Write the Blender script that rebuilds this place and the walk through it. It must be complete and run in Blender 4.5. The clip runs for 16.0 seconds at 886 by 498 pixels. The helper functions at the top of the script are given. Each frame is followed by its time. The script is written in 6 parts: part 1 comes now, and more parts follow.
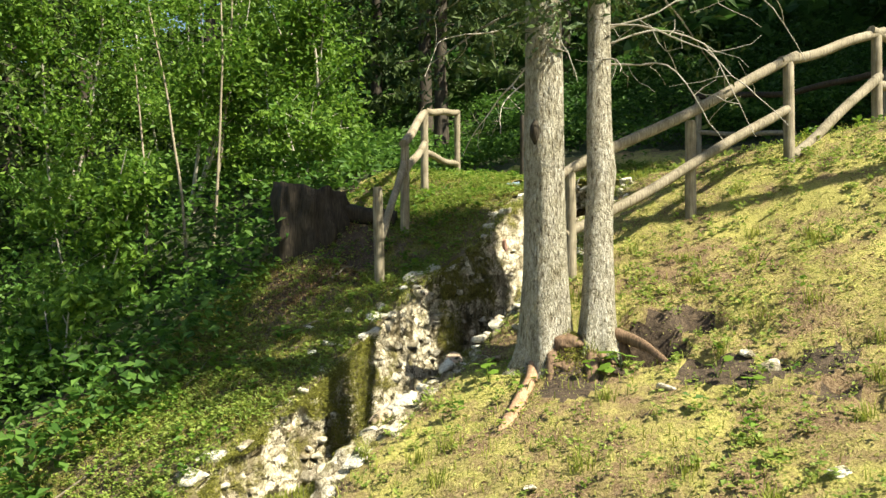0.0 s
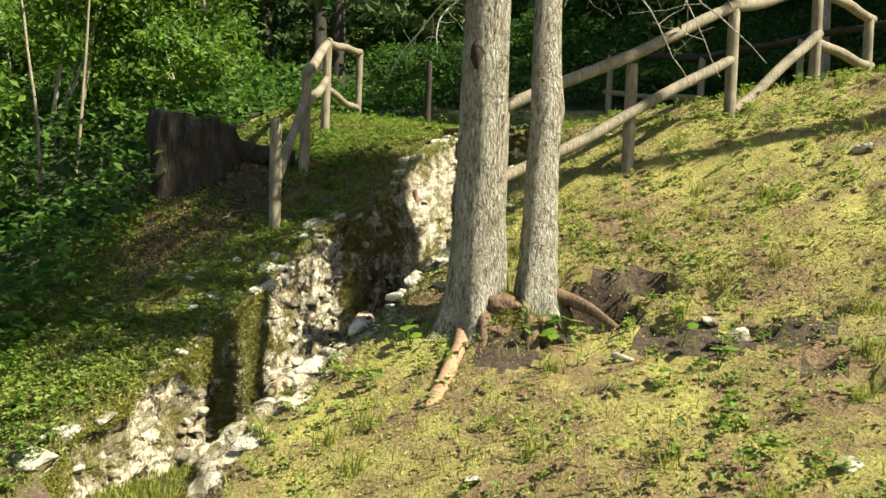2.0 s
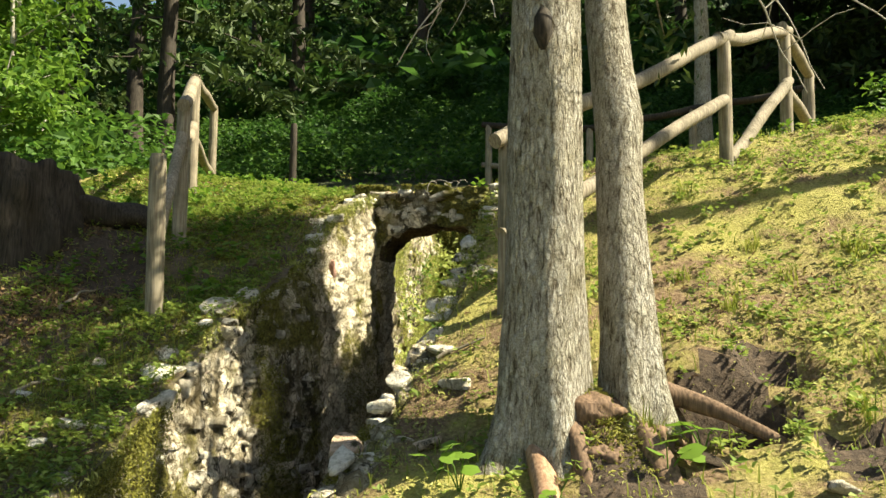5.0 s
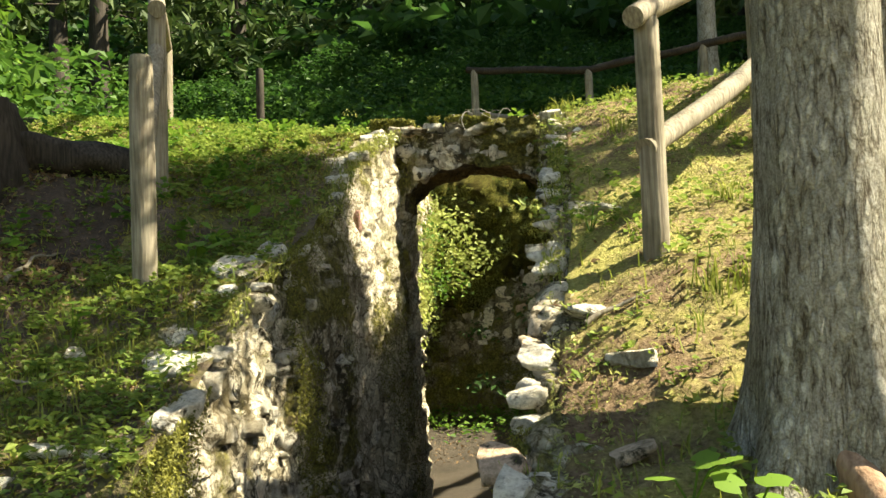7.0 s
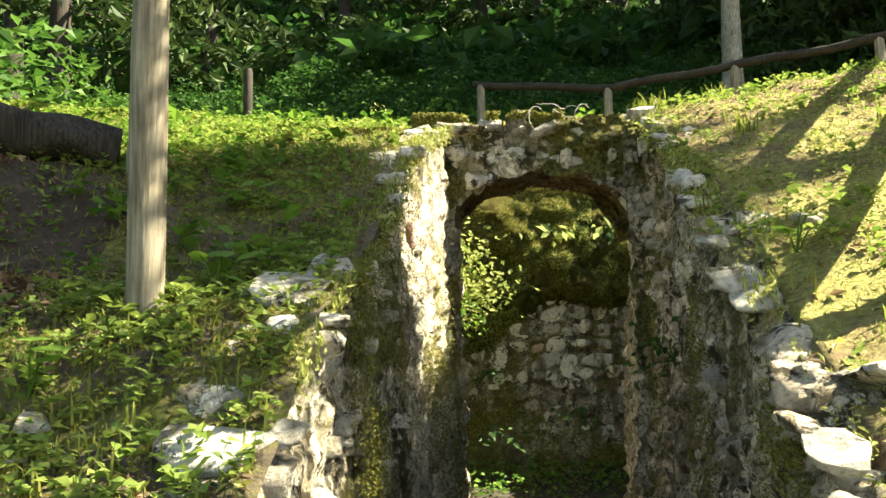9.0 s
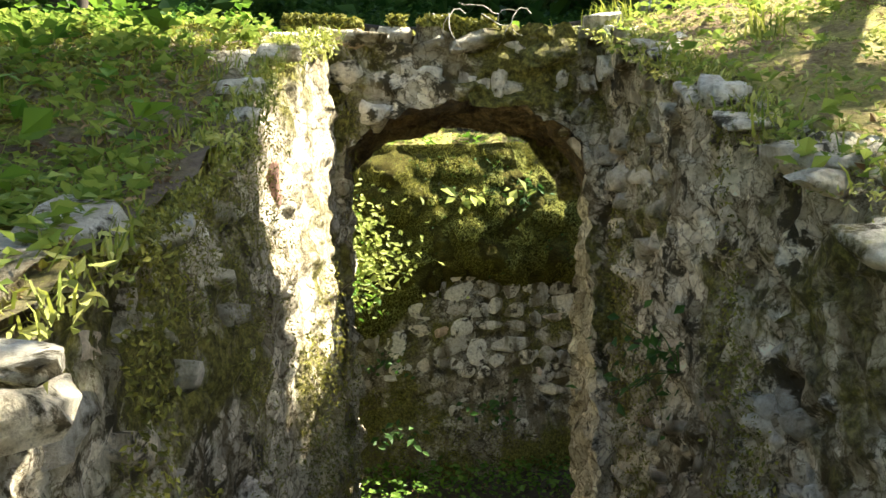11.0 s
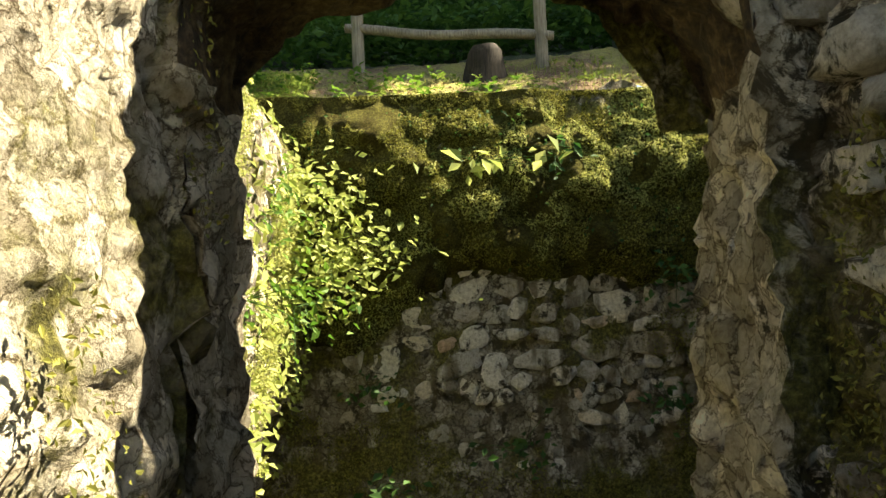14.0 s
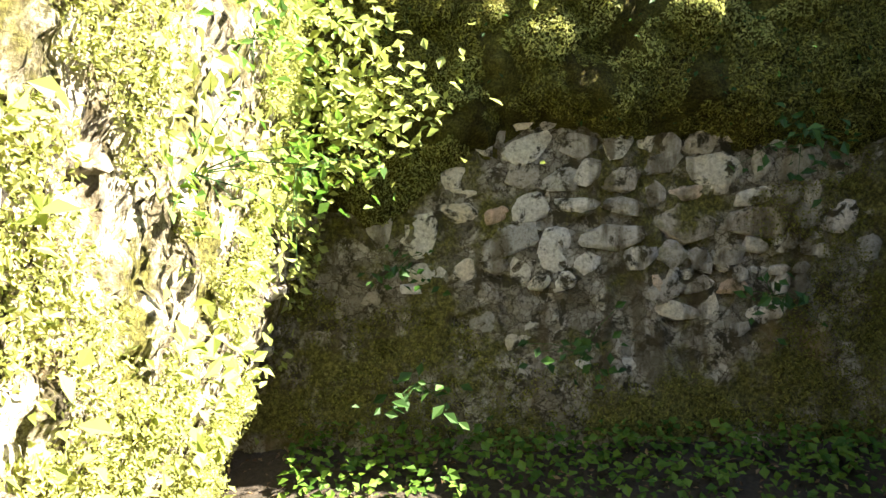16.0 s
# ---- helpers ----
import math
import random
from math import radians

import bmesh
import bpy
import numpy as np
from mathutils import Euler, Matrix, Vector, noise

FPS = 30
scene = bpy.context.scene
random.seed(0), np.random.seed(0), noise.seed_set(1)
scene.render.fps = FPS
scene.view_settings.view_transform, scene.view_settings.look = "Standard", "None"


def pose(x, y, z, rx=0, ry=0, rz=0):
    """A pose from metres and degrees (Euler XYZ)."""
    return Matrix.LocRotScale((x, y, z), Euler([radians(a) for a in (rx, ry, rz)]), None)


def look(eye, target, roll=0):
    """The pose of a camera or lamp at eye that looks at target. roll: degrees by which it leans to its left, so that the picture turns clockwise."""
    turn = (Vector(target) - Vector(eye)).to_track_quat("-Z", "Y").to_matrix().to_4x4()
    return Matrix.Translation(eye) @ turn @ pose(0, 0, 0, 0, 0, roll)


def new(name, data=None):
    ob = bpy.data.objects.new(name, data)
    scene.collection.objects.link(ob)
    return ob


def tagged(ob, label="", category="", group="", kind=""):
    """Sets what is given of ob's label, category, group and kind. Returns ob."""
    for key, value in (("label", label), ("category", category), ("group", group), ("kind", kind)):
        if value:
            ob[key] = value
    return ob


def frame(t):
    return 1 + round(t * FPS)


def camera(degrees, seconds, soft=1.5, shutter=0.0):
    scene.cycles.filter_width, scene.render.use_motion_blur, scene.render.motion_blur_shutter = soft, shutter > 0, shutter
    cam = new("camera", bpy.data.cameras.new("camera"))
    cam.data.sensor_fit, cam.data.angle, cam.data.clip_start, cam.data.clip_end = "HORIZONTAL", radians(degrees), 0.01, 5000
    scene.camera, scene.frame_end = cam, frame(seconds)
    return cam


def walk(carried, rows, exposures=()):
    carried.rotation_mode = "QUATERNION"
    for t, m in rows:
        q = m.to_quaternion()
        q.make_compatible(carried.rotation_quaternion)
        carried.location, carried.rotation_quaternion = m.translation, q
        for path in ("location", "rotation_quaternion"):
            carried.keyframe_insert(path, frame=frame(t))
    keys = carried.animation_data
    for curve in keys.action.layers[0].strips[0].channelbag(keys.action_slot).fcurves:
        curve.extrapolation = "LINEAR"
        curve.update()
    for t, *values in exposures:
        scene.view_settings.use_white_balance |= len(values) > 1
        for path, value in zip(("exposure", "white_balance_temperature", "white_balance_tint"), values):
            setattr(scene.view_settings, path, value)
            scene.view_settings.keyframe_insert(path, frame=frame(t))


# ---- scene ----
cam = camera(57.3, 16.0)
METRES, EYE, TILT, LEAN, TURN = 9.5, 1.6, 0.0, 0.0, 34.0
ROWS = [
    (0.0, 0.0, 0.0, 0.0, 0.0, 0.68, 0.11),
    (0.5, -0.0046, 0.0109, -0.0023, -2.77, -0.85, -1.33),
    (1.0, -0.0093, 0.0326, -0.008, -3.71, -1.63, -1.28),
    (1.5, -0.0125, 0.0617, -0.0113, -6.15, -2.32, -0.85),
    (2.0, -0.0214, 0.0912, -0.0124, -8.41, -1.78, -2.32),
    (2.5, -0.0313, 0.1285, -0.0162, -11.28, 1.31, 1.17),
    (3.0, -0.0348, 0.1642, -0.0202, -12.45, 4.1, 0.37),
    (3.5, -0.0479, 0.1984, -0.0218, -14.5, 3.9, -1.63),
    (6.0, -0.0993, 0.3636, -0.0333, -25.35, 6.3, 1.52),
    (6.5, -0.101, 0.4017, -0.0352, -23.17, 0.76, -0.04),
    (7.0, -0.104, 0.4396, -0.0338, -27.06, 3.62, 1.95),
    (7.5, -0.0992, 0.4722, -0.0349, -29.43, 4.63, 3.25),
    (8.0, -0.1014, 0.5004, -0.0324, -27.48, 4.49, 1.08),
    (8.5, -0.108, 0.5344, -0.0302, -28.64, 5.3, 1.08),
    (9.0, -0.1023, 0.5631, -0.03, -30.41, 6.0, 0.65),
    (9.5, -0.0903, 0.5948, -0.0263, -33.43, 3.65, 1.71),
    (12.0, -0.0017, 0.7162, -0.0184, -39.09, 5.45, 0.96),
    (12.5, 0.0223, 0.7368, -0.0138, -34.19, 10.57, 0.82),
    (13.0, 0.0368, 0.7568, -0.0112, -33.12, 12.59, 0.3),
    (13.5, 0.0517, 0.7836, -0.0065, -36.99, 10.72, 1.05),
    (14.0, 0.075, 0.8051, -0.0107, -37.39, 3.01, 2.53),
    (14.5, 0.0961, 0.8267, -0.0069, -35.7, -4.88, 2.66),
    (15.0, 0.1118, 0.8527, -0.0029, -39.03, -7.29, 2.54),
    (15.5, 0.1233, 0.8684, -0.0023, -38.91, -8.21, 3.7),
    (16.0, 0.1416, 0.8906, 0.001, -33.73, -8.63, 0.87),
]
walk(cam, [(t, pose(0, 0, EYE, TILT, LEAN, TURN) @ pose(METRES * x, METRES * y, METRES * z, 90 + pitch, roll, yaw)) for t, x, y, z, yaw, pitch, roll in ROWS],
     [(0.0, 1.55, 7100, 4), (0.5, 1.4, 7100, 4), (1.5, 1.3, 7100, 4), (2.2, 1.32, 7100, 4), (3.5, 1.44, 7200, 4), (6.0, 1.74, 7500, 4), (8.0, 2.18, 7400, 4), (9.5, 2.6, 7200, 5), (12.0, 2.75, 6900, 7), (13.0, 2.45, 6900, 7), (14.0, 2.35, 7500, 8), (15.0, 3.45, 7000, 10), (16.0, 3.48, 6700, 12)])

# ---- world, sun, exposure ----
SUN_AZ, SUN_EL = 5.0, 49.0   # degrees from +x towards +y, and above the horizon
world = bpy.data.worlds.new("world")
scene.world = world
world.use_nodes = True
wn = world.node_tree.nodes
sky = wn.new("ShaderNodeTexSky")
sky.sky_type, sky.sun_disc = "NISHITA", False
sky.sun_elevation, sky.sun_rotation = radians(SUN_EL), radians(90 - SUN_AZ)
wn["Background"].inputs["Strength"].default_value = 0.064
world.node_tree.links.new(sky.outputs[0], wn["Background"].inputs["Color"])
sun = new("sun", bpy.data.lights.new("sun", "SUN"))
sun.data.energy, sun.data.angle, sun.data.color = 5.0, radians(0.5), (1.0, 0.94, 0.8)
_a, _e = radians(SUN_AZ), radians(SUN_EL)
SUNWARD = Vector((math.cos(_e) * math.cos(_a), math.cos(_e) * math.sin(_a), math.sin(_e)))
sun.matrix_world = look(SUNWARD * 60, (0, 0, 0))

# ---- noise on arrays ----
RNG = np.random.default_rng(7)


def lattice(i, j, k, seed):
    h = (i * 374761393 + j * 668265263 + k * 2147483647 + seed * 1274126177) & 0xFFFFFFFF
    h = ((h ^ (h >> 13)) * 1274126177) & 0xFFFFFFFF
    h = ((h ^ (h >> 16)) * 2246822519) & 0xFFFFFFFF
    return ((h ^ (h >> 15)) & 0xFFFF) / 65535.0


def vnoise(x, y, z=0.0, seed=0):
    """Smooth noise from -1 to 1."""
    x, y, z = np.broadcast_arrays(np.asarray(x, float), y, z)
    i, j, k = (np.floor(a).astype(np.int64) for a in (x, y, z))
    u, v, w = ((a - b) for a, b in zip((x, y, z), (i, j, k)))
    u, v, w = (a * a * (3 - 2 * a) for a in (u, v, w))
    total = 0
    for a in (0, 1):
        for b in (0, 1):
            for c in (0, 1):
                total = total + lattice(i + a, j + b, k + c, seed) * (u if a else 1 - u) * (v if b else 1 - v) * (w if c else 1 - w)
    return total * 2 - 1


def fbm(x, y, z=0.0, seed=0, octaves=4):
    total, amp = 0, 1.0
    for o in range(octaves):
        total = total + amp * vnoise(np.asarray(x) * 2 ** o, np.asarray(y) * 2 ** o, np.asarray(z) * 2 ** o, seed + 17 * o)
        amp *= 0.5
    return total / 1.9


def cells(x, y, z, seed=0):
    """Distance to the nearest and second nearest of scattered points, and the nearest one's own number."""
    x, y, z = np.broadcast_arrays(np.asarray(x, float), y, z)
    i, j, k = (np.floor(a).astype(np.int64) for a in (x, y, z))
    f1 = np.full(x.shape, 9.0)
    f2 = np.full(x.shape, 9.0)
    own = np.zeros(x.shape)
    for a in (-1, 0, 1):
        for b in (-1, 0, 1):
            for c in (-1, 0, 1):
                p, q, r = i + a, j + b, k + c
                d = np.sqrt((p + lattice(p, q, r, seed) - x) ** 2 + (q + lattice(p, q, r, seed + 5) - y) ** 2 + (r + lattice(p, q, r, seed + 9) - z) ** 2)
                near = d < f1
                f2 = np.where(near, f1, np.minimum(f2, d))
                own = np.where(near, lattice(p, q, r, seed + 13), own)
                f1 = np.where(near, d, f1)
    return f1, f2, own


def ease(a, b, x):
    t = np.clip((np.asarray(x, float) - a) / (b - a), 0, 1)
    return t * t * (3 - 2 * t)


# ---- materials ----
def material(name, build):
    m = bpy.data.materials.new(name)
    m.use_nodes = True
    t = m.node_tree
    build(t, t.nodes, t.links, t.nodes["Principled BSDF"])
    return m


def ramp(n, stops):
    r = n.new("ShaderNodeValToRGB")
    while len(r.color_ramp.elements) < len(stops):
        r.color_ramp.elements.new(0.5)
    for e, (at, c) in zip(r.color_ramp.elements, stops):
        e.position, e.color = at, (*c, 1)
    return r


def noisy(n, l, scale, detail=6.0, rough=0.6, dist=0.0):
    c = n.new("ShaderNodeTexCoord")
    t = n.new("ShaderNodeTexNoise")
    t.inputs["Scale"].default_value, t.inputs["Detail"].default_value = scale, detail
    t.inputs["Roughness"].default_value, t.inputs["Distortion"].default_value = rough, dist
    l.new(c.outputs["Object"], t.inputs["Vector"])
    return t


def placed_noise(n, l, scale, detail=6.0, rough=0.6, dist=0.0):
    """Noise that runs on through neighbouring pieces of one wall."""
    g = n.new("ShaderNodeNewGeometry")
    t = n.new("ShaderNodeTexNoise")
    t.inputs["Scale"].default_value, t.inputs["Detail"].default_value = scale, detail
    t.inputs["Roughness"].default_value, t.inputs["Distortion"].default_value = rough, dist
    l.new(g.outputs["Position"], t.inputs["Vector"])
    return t


def mixed(n, l, fac, a, b, kind="MIX"):
    m = n.new("ShaderNodeMix")
    m.data_type, m.blend_type = "RGBA", kind
    if isinstance(fac, float):
        m.inputs[0].default_value = fac
    else:
        l.new(fac, m.inputs[0])
    for s, v in ((m.inputs[6], a), (m.inputs[7], b)):
        if isinstance(v, tuple):
            s.default_value = (*v, 1)
        else:
            l.new(v, s)
    return m.outputs[2]


def bumped(n, l, p, height, strength=0.6, distance=0.02):
    b = n.new("ShaderNodeBump")
    b.inputs["Strength"].default_value, b.inputs["Distance"].default_value = strength, distance
    l.new(height, b.inputs["Height"])
    l.new(b.outputs[0], p.inputs["Normal"])


def ground_look(t, n, l, p):
    big, mid, fine = noisy(n, l, 0.9, 5), noisy(n, l, 5.0, 7, 0.7), noisy(n, l, 60, 6, 0.7)
    moss = ramp(n, [(0.2, (0.11, 0.105, 0.033)), (0.48, (0.33, 0.305, 0.092)), (0.8, (0.56, 0.5, 0.2))])
    l.new(fine.outputs["Fac"], moss.inputs[0])
    soil = ramp(n, [(0.25, (0.05, 0.03, 0.018)), (0.5, (0.2, 0.135, 0.08)), (0.8, (0.4, 0.3, 0.19))])
    l.new(fine.outputs["Fac"], soil.inputs[0])
    where = ramp(n, [(0.44, (0, 0, 0)), (0.56, (1, 1, 1))])
    both = mixed(n, l, 0.5, big.outputs["Fac"], mid.outputs["Fac"])
    l.new(both, where.inputs[0])
    l.new(mixed(n, l, where.outputs[0], moss.outputs[0], soil.outputs[0]), p.inputs["Base Color"])
    p.inputs["Roughness"].default_value = 0.95
    p.inputs["Specular IOR Level"].default_value = 0.15
    bumped(n, l, p, fine.outputs["Fac"], 0.9, 0.03)


def soil_look(t, n, l, p):
    fine = noisy(n, l, 30, 8, 0.7)
    r = ramp(n, [(0.25, (0.016, 0.010, 0.006)), (0.5, (0.06, 0.04, 0.025)), (0.75, (0.15, 0.105, 0.07))])
    l.new(fine.outputs["Fac"], r.inputs[0])
    l.new(r.outputs[0], p.inputs["Base Color"])
    p.inputs["Roughness"].default_value = 0.95
    bumped(n, l, p, fine.outputs["Fac"], 0.9, 0.03)


def wall_look(t, n, l, p, mossy=0.5, tone=1.0, single=False, lichen=0.52, massed=False, dirt=1.0):
    """Weathered limestone rubble in lime mortar: pale rock, black lichen, moss and earth stains."""
    a, b, c, d = placed_noise(n, l, 2.6, 7, 0.65), placed_noise(n, l, 10.0, 9, 0.72, 0.4), placed_noise(n, l, 48.0, 7, 0.75), placed_noise(n, l, 1.5, 5, 0.6)
    rock = ramp(n, [(0.28, (0.24 * tone, 0.215 * tone, 0.17 * tone)), (0.42, (0.55 * tone, 0.51 * tone, 0.43 * tone)), (0.58, (0.78 * tone, 0.75 * tone, 0.68 * tone))])
    l.new(c.outputs["Fac"], rock.inputs[0])
    col = rock.outputs[0]
    if single:
        info = n.new("ShaderNodeNewGeometry" if massed else "ShaderNodeObjectInfo")
        hue = ramp(n, [(0.0, (0.72, 0.7, 0.65)), (0.5, (1, 0.99, 0.96)), (0.92, (0.95, 0.88, 0.76)), (1.0, (0.8, 0.6, 0.48))])
        l.new(info.outputs["Random Per Island" if massed else "Random"], hue.inputs[0])
        col = mixed(n, l, 1.0, col, hue.outputs[0], "MULTIPLY")
    else:
        warp = n.new("ShaderNodeVectorMath")
        warp.operation = "MULTIPLY_ADD"
        warp.inputs[1].default_value = (0.11, 0.11, 0.09)
        where = n.new("ShaderNodeNewGeometry")
        l.new(b.outputs["Color"], warp.inputs[0])
        l.new(where.outputs["Position"], warp.inputs[2])
        for scale, lo, joint in ((8.0, 0.5, 0.04), (21.0, 0.62, 0.05)):
            own, seam = n.new("ShaderNodeTexVoronoi"), n.new("ShaderNodeTexVoronoi")
            seam.feature = "DISTANCE_TO_EDGE"
            for v in (own, seam):
                v.inputs["Scale"].default_value = scale
                l.new(warp.outputs[0], v.inputs["Vector"])
            shade = ramp(n, [(0.15, (lo, lo * 0.95, lo * 0.82)), (0.6, (1, 0.98, 0.93)), (0.9, (1.12, 1.1, 1.05))])
            l.new(own.outputs["Color"], shade.inputs[0])
            gap = ramp(n, [(0.0, (0.25, 0.21, 0.15)), (joint, (1, 1, 1))])
            l.new(seam.outputs["Distance"], gap.inputs[0])
            col = mixed(n, l, 1.0, mixed(n, l, 1.0, col, shade.outputs[0], "MULTIPLY"), gap.outputs[0], "MULTIPLY")
    dark = ramp(n, [(0.53 if single else lichen, (0, 0, 0)), (0.6 if single else lichen + 0.05, (1, 1, 1))])
    l.new(b.outputs["Fac"], dark.inputs[0])
    col = mixed(n, l, dark.outputs[0], col, (0.062, 0.052, 0.03))
    sc = n.new("ShaderNodeMapping")
    sc.inputs["Scale"].default_value = (9, 9, 1.6)
    gp = n.new("ShaderNodeNewGeometry")
    l.new(gp.outputs["Position"], sc.inputs["Vector"])
    run = n.new("ShaderNodeTexNoise")
    run.inputs["Scale"].default_value, run.inputs["Detail"].default_value = 1.0, 6
    l.new(sc.outputs[0], run.inputs["Vector"])
    wet = ramp(n, [(0.52, (0, 0, 0)), (0.63, (0.75 * dirt, 0.75 * dirt, 0.75 * dirt))])
    l.new(run.outputs["Fac"], wet.inputs[0])
    col = mixed(n, l, wet.outputs[0], col, (0.11, 0.085, 0.04))
    ochre = ramp(n, [(0.60, (0, 0, 0)), (0.72, (0.7 * dirt, 0.7 * dirt, 0.7 * dirt))])
    l.new(d.outputs["Fac"], ochre.inputs[0])
    col = mixed(n, l, ochre.outputs[0], col, (0.34, 0.24, 0.10))
    m = ramp(n, [(mossy - 0.04, (1, 1, 1)), (mossy + 0.06, (0, 0, 0))])
    l.new(a.outputs["Fac"], m.inputs[0])
    green = ramp(n, [(0.34, (0.03, 0.027, 0.009)), (0.5, (0.13, 0.12, 0.03)), (0.66, (0.33, 0.3, 0.08))])
    l.new(c.outputs["Fac"], green.inputs[0])
    l.new(mixed(n, l, m.outputs[0], col, green.outputs[0]), p.inputs["Base Color"])
    p.inputs["Roughness"].default_value = 0.9
    p.inputs["Specular IOR Level"].default_value = 0.2
    bumped(n, l, p, mixed(n, l, 0.45, b.outputs["Fac"], c.outputs["Fac"]), 1.0, 0.06)


def bark_look(t, n, l, p):
    """Grey-brown scaly plates, taller than wide, split by irregular dark furrows."""
    c = n.new("ShaderNodeTexCoord")
    mp = n.new("ShaderNodeMapping")
    mp.inputs["Scale"].default_value = (1, 1, 0.4)
    l.new(c.outputs["Object"], mp.inputs["Vector"])
    f = n.new("ShaderNodeTexNoise")
    f.inputs["Scale"].default_value, f.inputs["Detail"].default_value, f.inputs["Roughness"].default_value = 34, 9, 0.7
    l.new(mp.outputs[0], f.inputs["Vector"])
    w = n.new("ShaderNodeVectorMath")
    w.operation = "MULTIPLY_ADD"
    w.inputs[1].default_value = (0.03, 0.03, 0.03)
    l.new(f.outputs["Color"], w.inputs[0])
    l.new(mp.outputs[0], w.inputs[2])
    v = n.new("ShaderNodeTexVoronoi")
    v.feature = "DISTANCE_TO_EDGE"
    v.inputs["Scale"].default_value = 44
    l.new(w.outputs[0], v.inputs["Vector"])
    grain = noisy(n, l, 150, 6, 0.75)
    plate = ramp(n, [(0.3, (0.25, 0.225, 0.18)), (0.5, (0.5, 0.47, 0.4)), (0.7, (0.72, 0.69, 0.62))])
    l.new(grain.outputs["Fac"], plate.inputs[0])
    crack = ramp(n, [(0.0, (0.36, 0.32, 0.28)), (0.05, (0.85, 0.84, 0.82)), (0.14, (1, 1, 1))])
    l.new(v.outputs["Distance"], crack.inputs[0])
    tall = n.new("ShaderNodeMapping")
    tall.inputs["Scale"].default_value = (1, 1, 0.22)
    l.new(c.outputs["Object"], tall.inputs["Vector"])
    rift = n.new("ShaderNodeTexNoise")
    rift.inputs["Scale"].default_value, rift.inputs["Detail"].default_value, rift.inputs["Roughness"].default_value, rift.inputs["Distortion"].default_value = 62, 7, 0.68, 0.7
    l.new(tall.outputs[0], rift.inputs["Vector"])
    furrow = ramp(n, [(0.36, (0.3, 0.265, 0.225)), (0.43, (0.72, 0.69, 0.64)), (0.52, (1, 1, 1))])
    l.new(rift.outputs["Fac"], furrow.inputs[0])
    big = noisy(n, l, 5, 7, 0.7)
    stain = ramp(n, [(0.42, (1, 1, 1)), (0.7, (0.68, 0.66, 0.55))])
    l.new(big.outputs["Fac"], stain.inputs[0])
    col = mixed(n, l, 1.0, plate.outputs[0], stain.outputs[0], "MULTIPLY")
    col = mixed(n, l, 1.0, col, furrow.outputs[0], "MULTIPLY")
    patch = noisy(n, l, 16, 5, 0.6)
    part_of = ramp(n, [(0.38, (0.1, 0.1, 0.1)), (0.6, (0.8, 0.8, 0.8))])
    l.new(patch.outputs["Fac"], part_of.inputs[0])
    l.new(mixed(n, l, part_of.outputs[0], col, crack.outputs[0], "MULTIPLY"), p.inputs["Base Color"])
    p.inputs["Roughness"].default_value = 0.92
    p.inputs["Specular IOR Level"].default_value = 0.15
    edge = ramp(n, [(0.0, (0, 0, 0)), (0.22, (1, 1, 1))])
    l.new(v.outputs["Distance"], edge.inputs[0])
    h = mixed(n, l, 0.6, edge.outputs[0], furrow.outputs[0])
    bumped(n, l, p, mixed(n, l, 0.2, h, grain.outputs["Fac"]), 1.0, 0.03)


def wood_look(t, n, l, p, a=(0.11, 0.09, 0.068), b=(0.25, 0.222, 0.172)):
    c = n.new("ShaderNodeTexCoord")
    mp = n.new("ShaderNodeMapping")
    mp.inputs["Scale"].default_value = (1, 1, 0.06)
    l.new(c.outputs["Object"], mp.inputs["Vector"])
    f = n.new("ShaderNodeTexNoise")
    f.inputs["Scale"].default_value, f.inputs["Detail"].default_value = 90, 7
    l.new(mp.outputs[0], f.inputs["Vector"])
    r = ramp(n, [(0.3, a), (0.7, b)])
    l.new(f.outputs["Fac"], r.inputs[0])
    big = noisy(n, l, 7, 5, 0.6)
    stain = ramp(n, [(0.4, (1, 1, 1)), (0.75, (0.5, 0.5, 0.44))])
    l.new(big.outputs["Fac"], stain.inputs[0])
    l.new(mixed(n, l, 1.0, r.outputs[0], stain.outputs[0], "MULTIPLY"), p.inputs["Base Color"])
    p.inputs["Roughness"].default_value = 0.8
    p.inputs["Specular IOR Level"].default_value = 0.25
    bumped(n, l, p, f.outputs["Fac"], 0.6, 0.006)


def leaf_look(low, high, through_it=0.45):
    def build(t, n, l, p):
        g = n.new("ShaderNodeNewGeometry")
        r = ramp(n, [(0.0, low), (1.0, high)])
        l.new(g.outputs["Random Per Island"], r.inputs[0])
        p.inputs["Roughness"].default_value = 0.6
        p.inputs["Specular IOR Level"].default_value = 0.3
        l.new(r.outputs[0], p.inputs["Base Color"])
        tr = n.new("ShaderNodeBsdfTranslucent")
        l.new(r.outputs[0], tr.inputs["Color"])
        mx = n.new("ShaderNodeMixShader")
        mx.inputs[0].default_value = through_it
        l.new(p.outputs[0], mx.inputs[1])
        l.new(tr.outputs[0], mx.inputs[2])
        l.new(mx.outputs[0], n["Material Output"].inputs["Surface"])
    return build


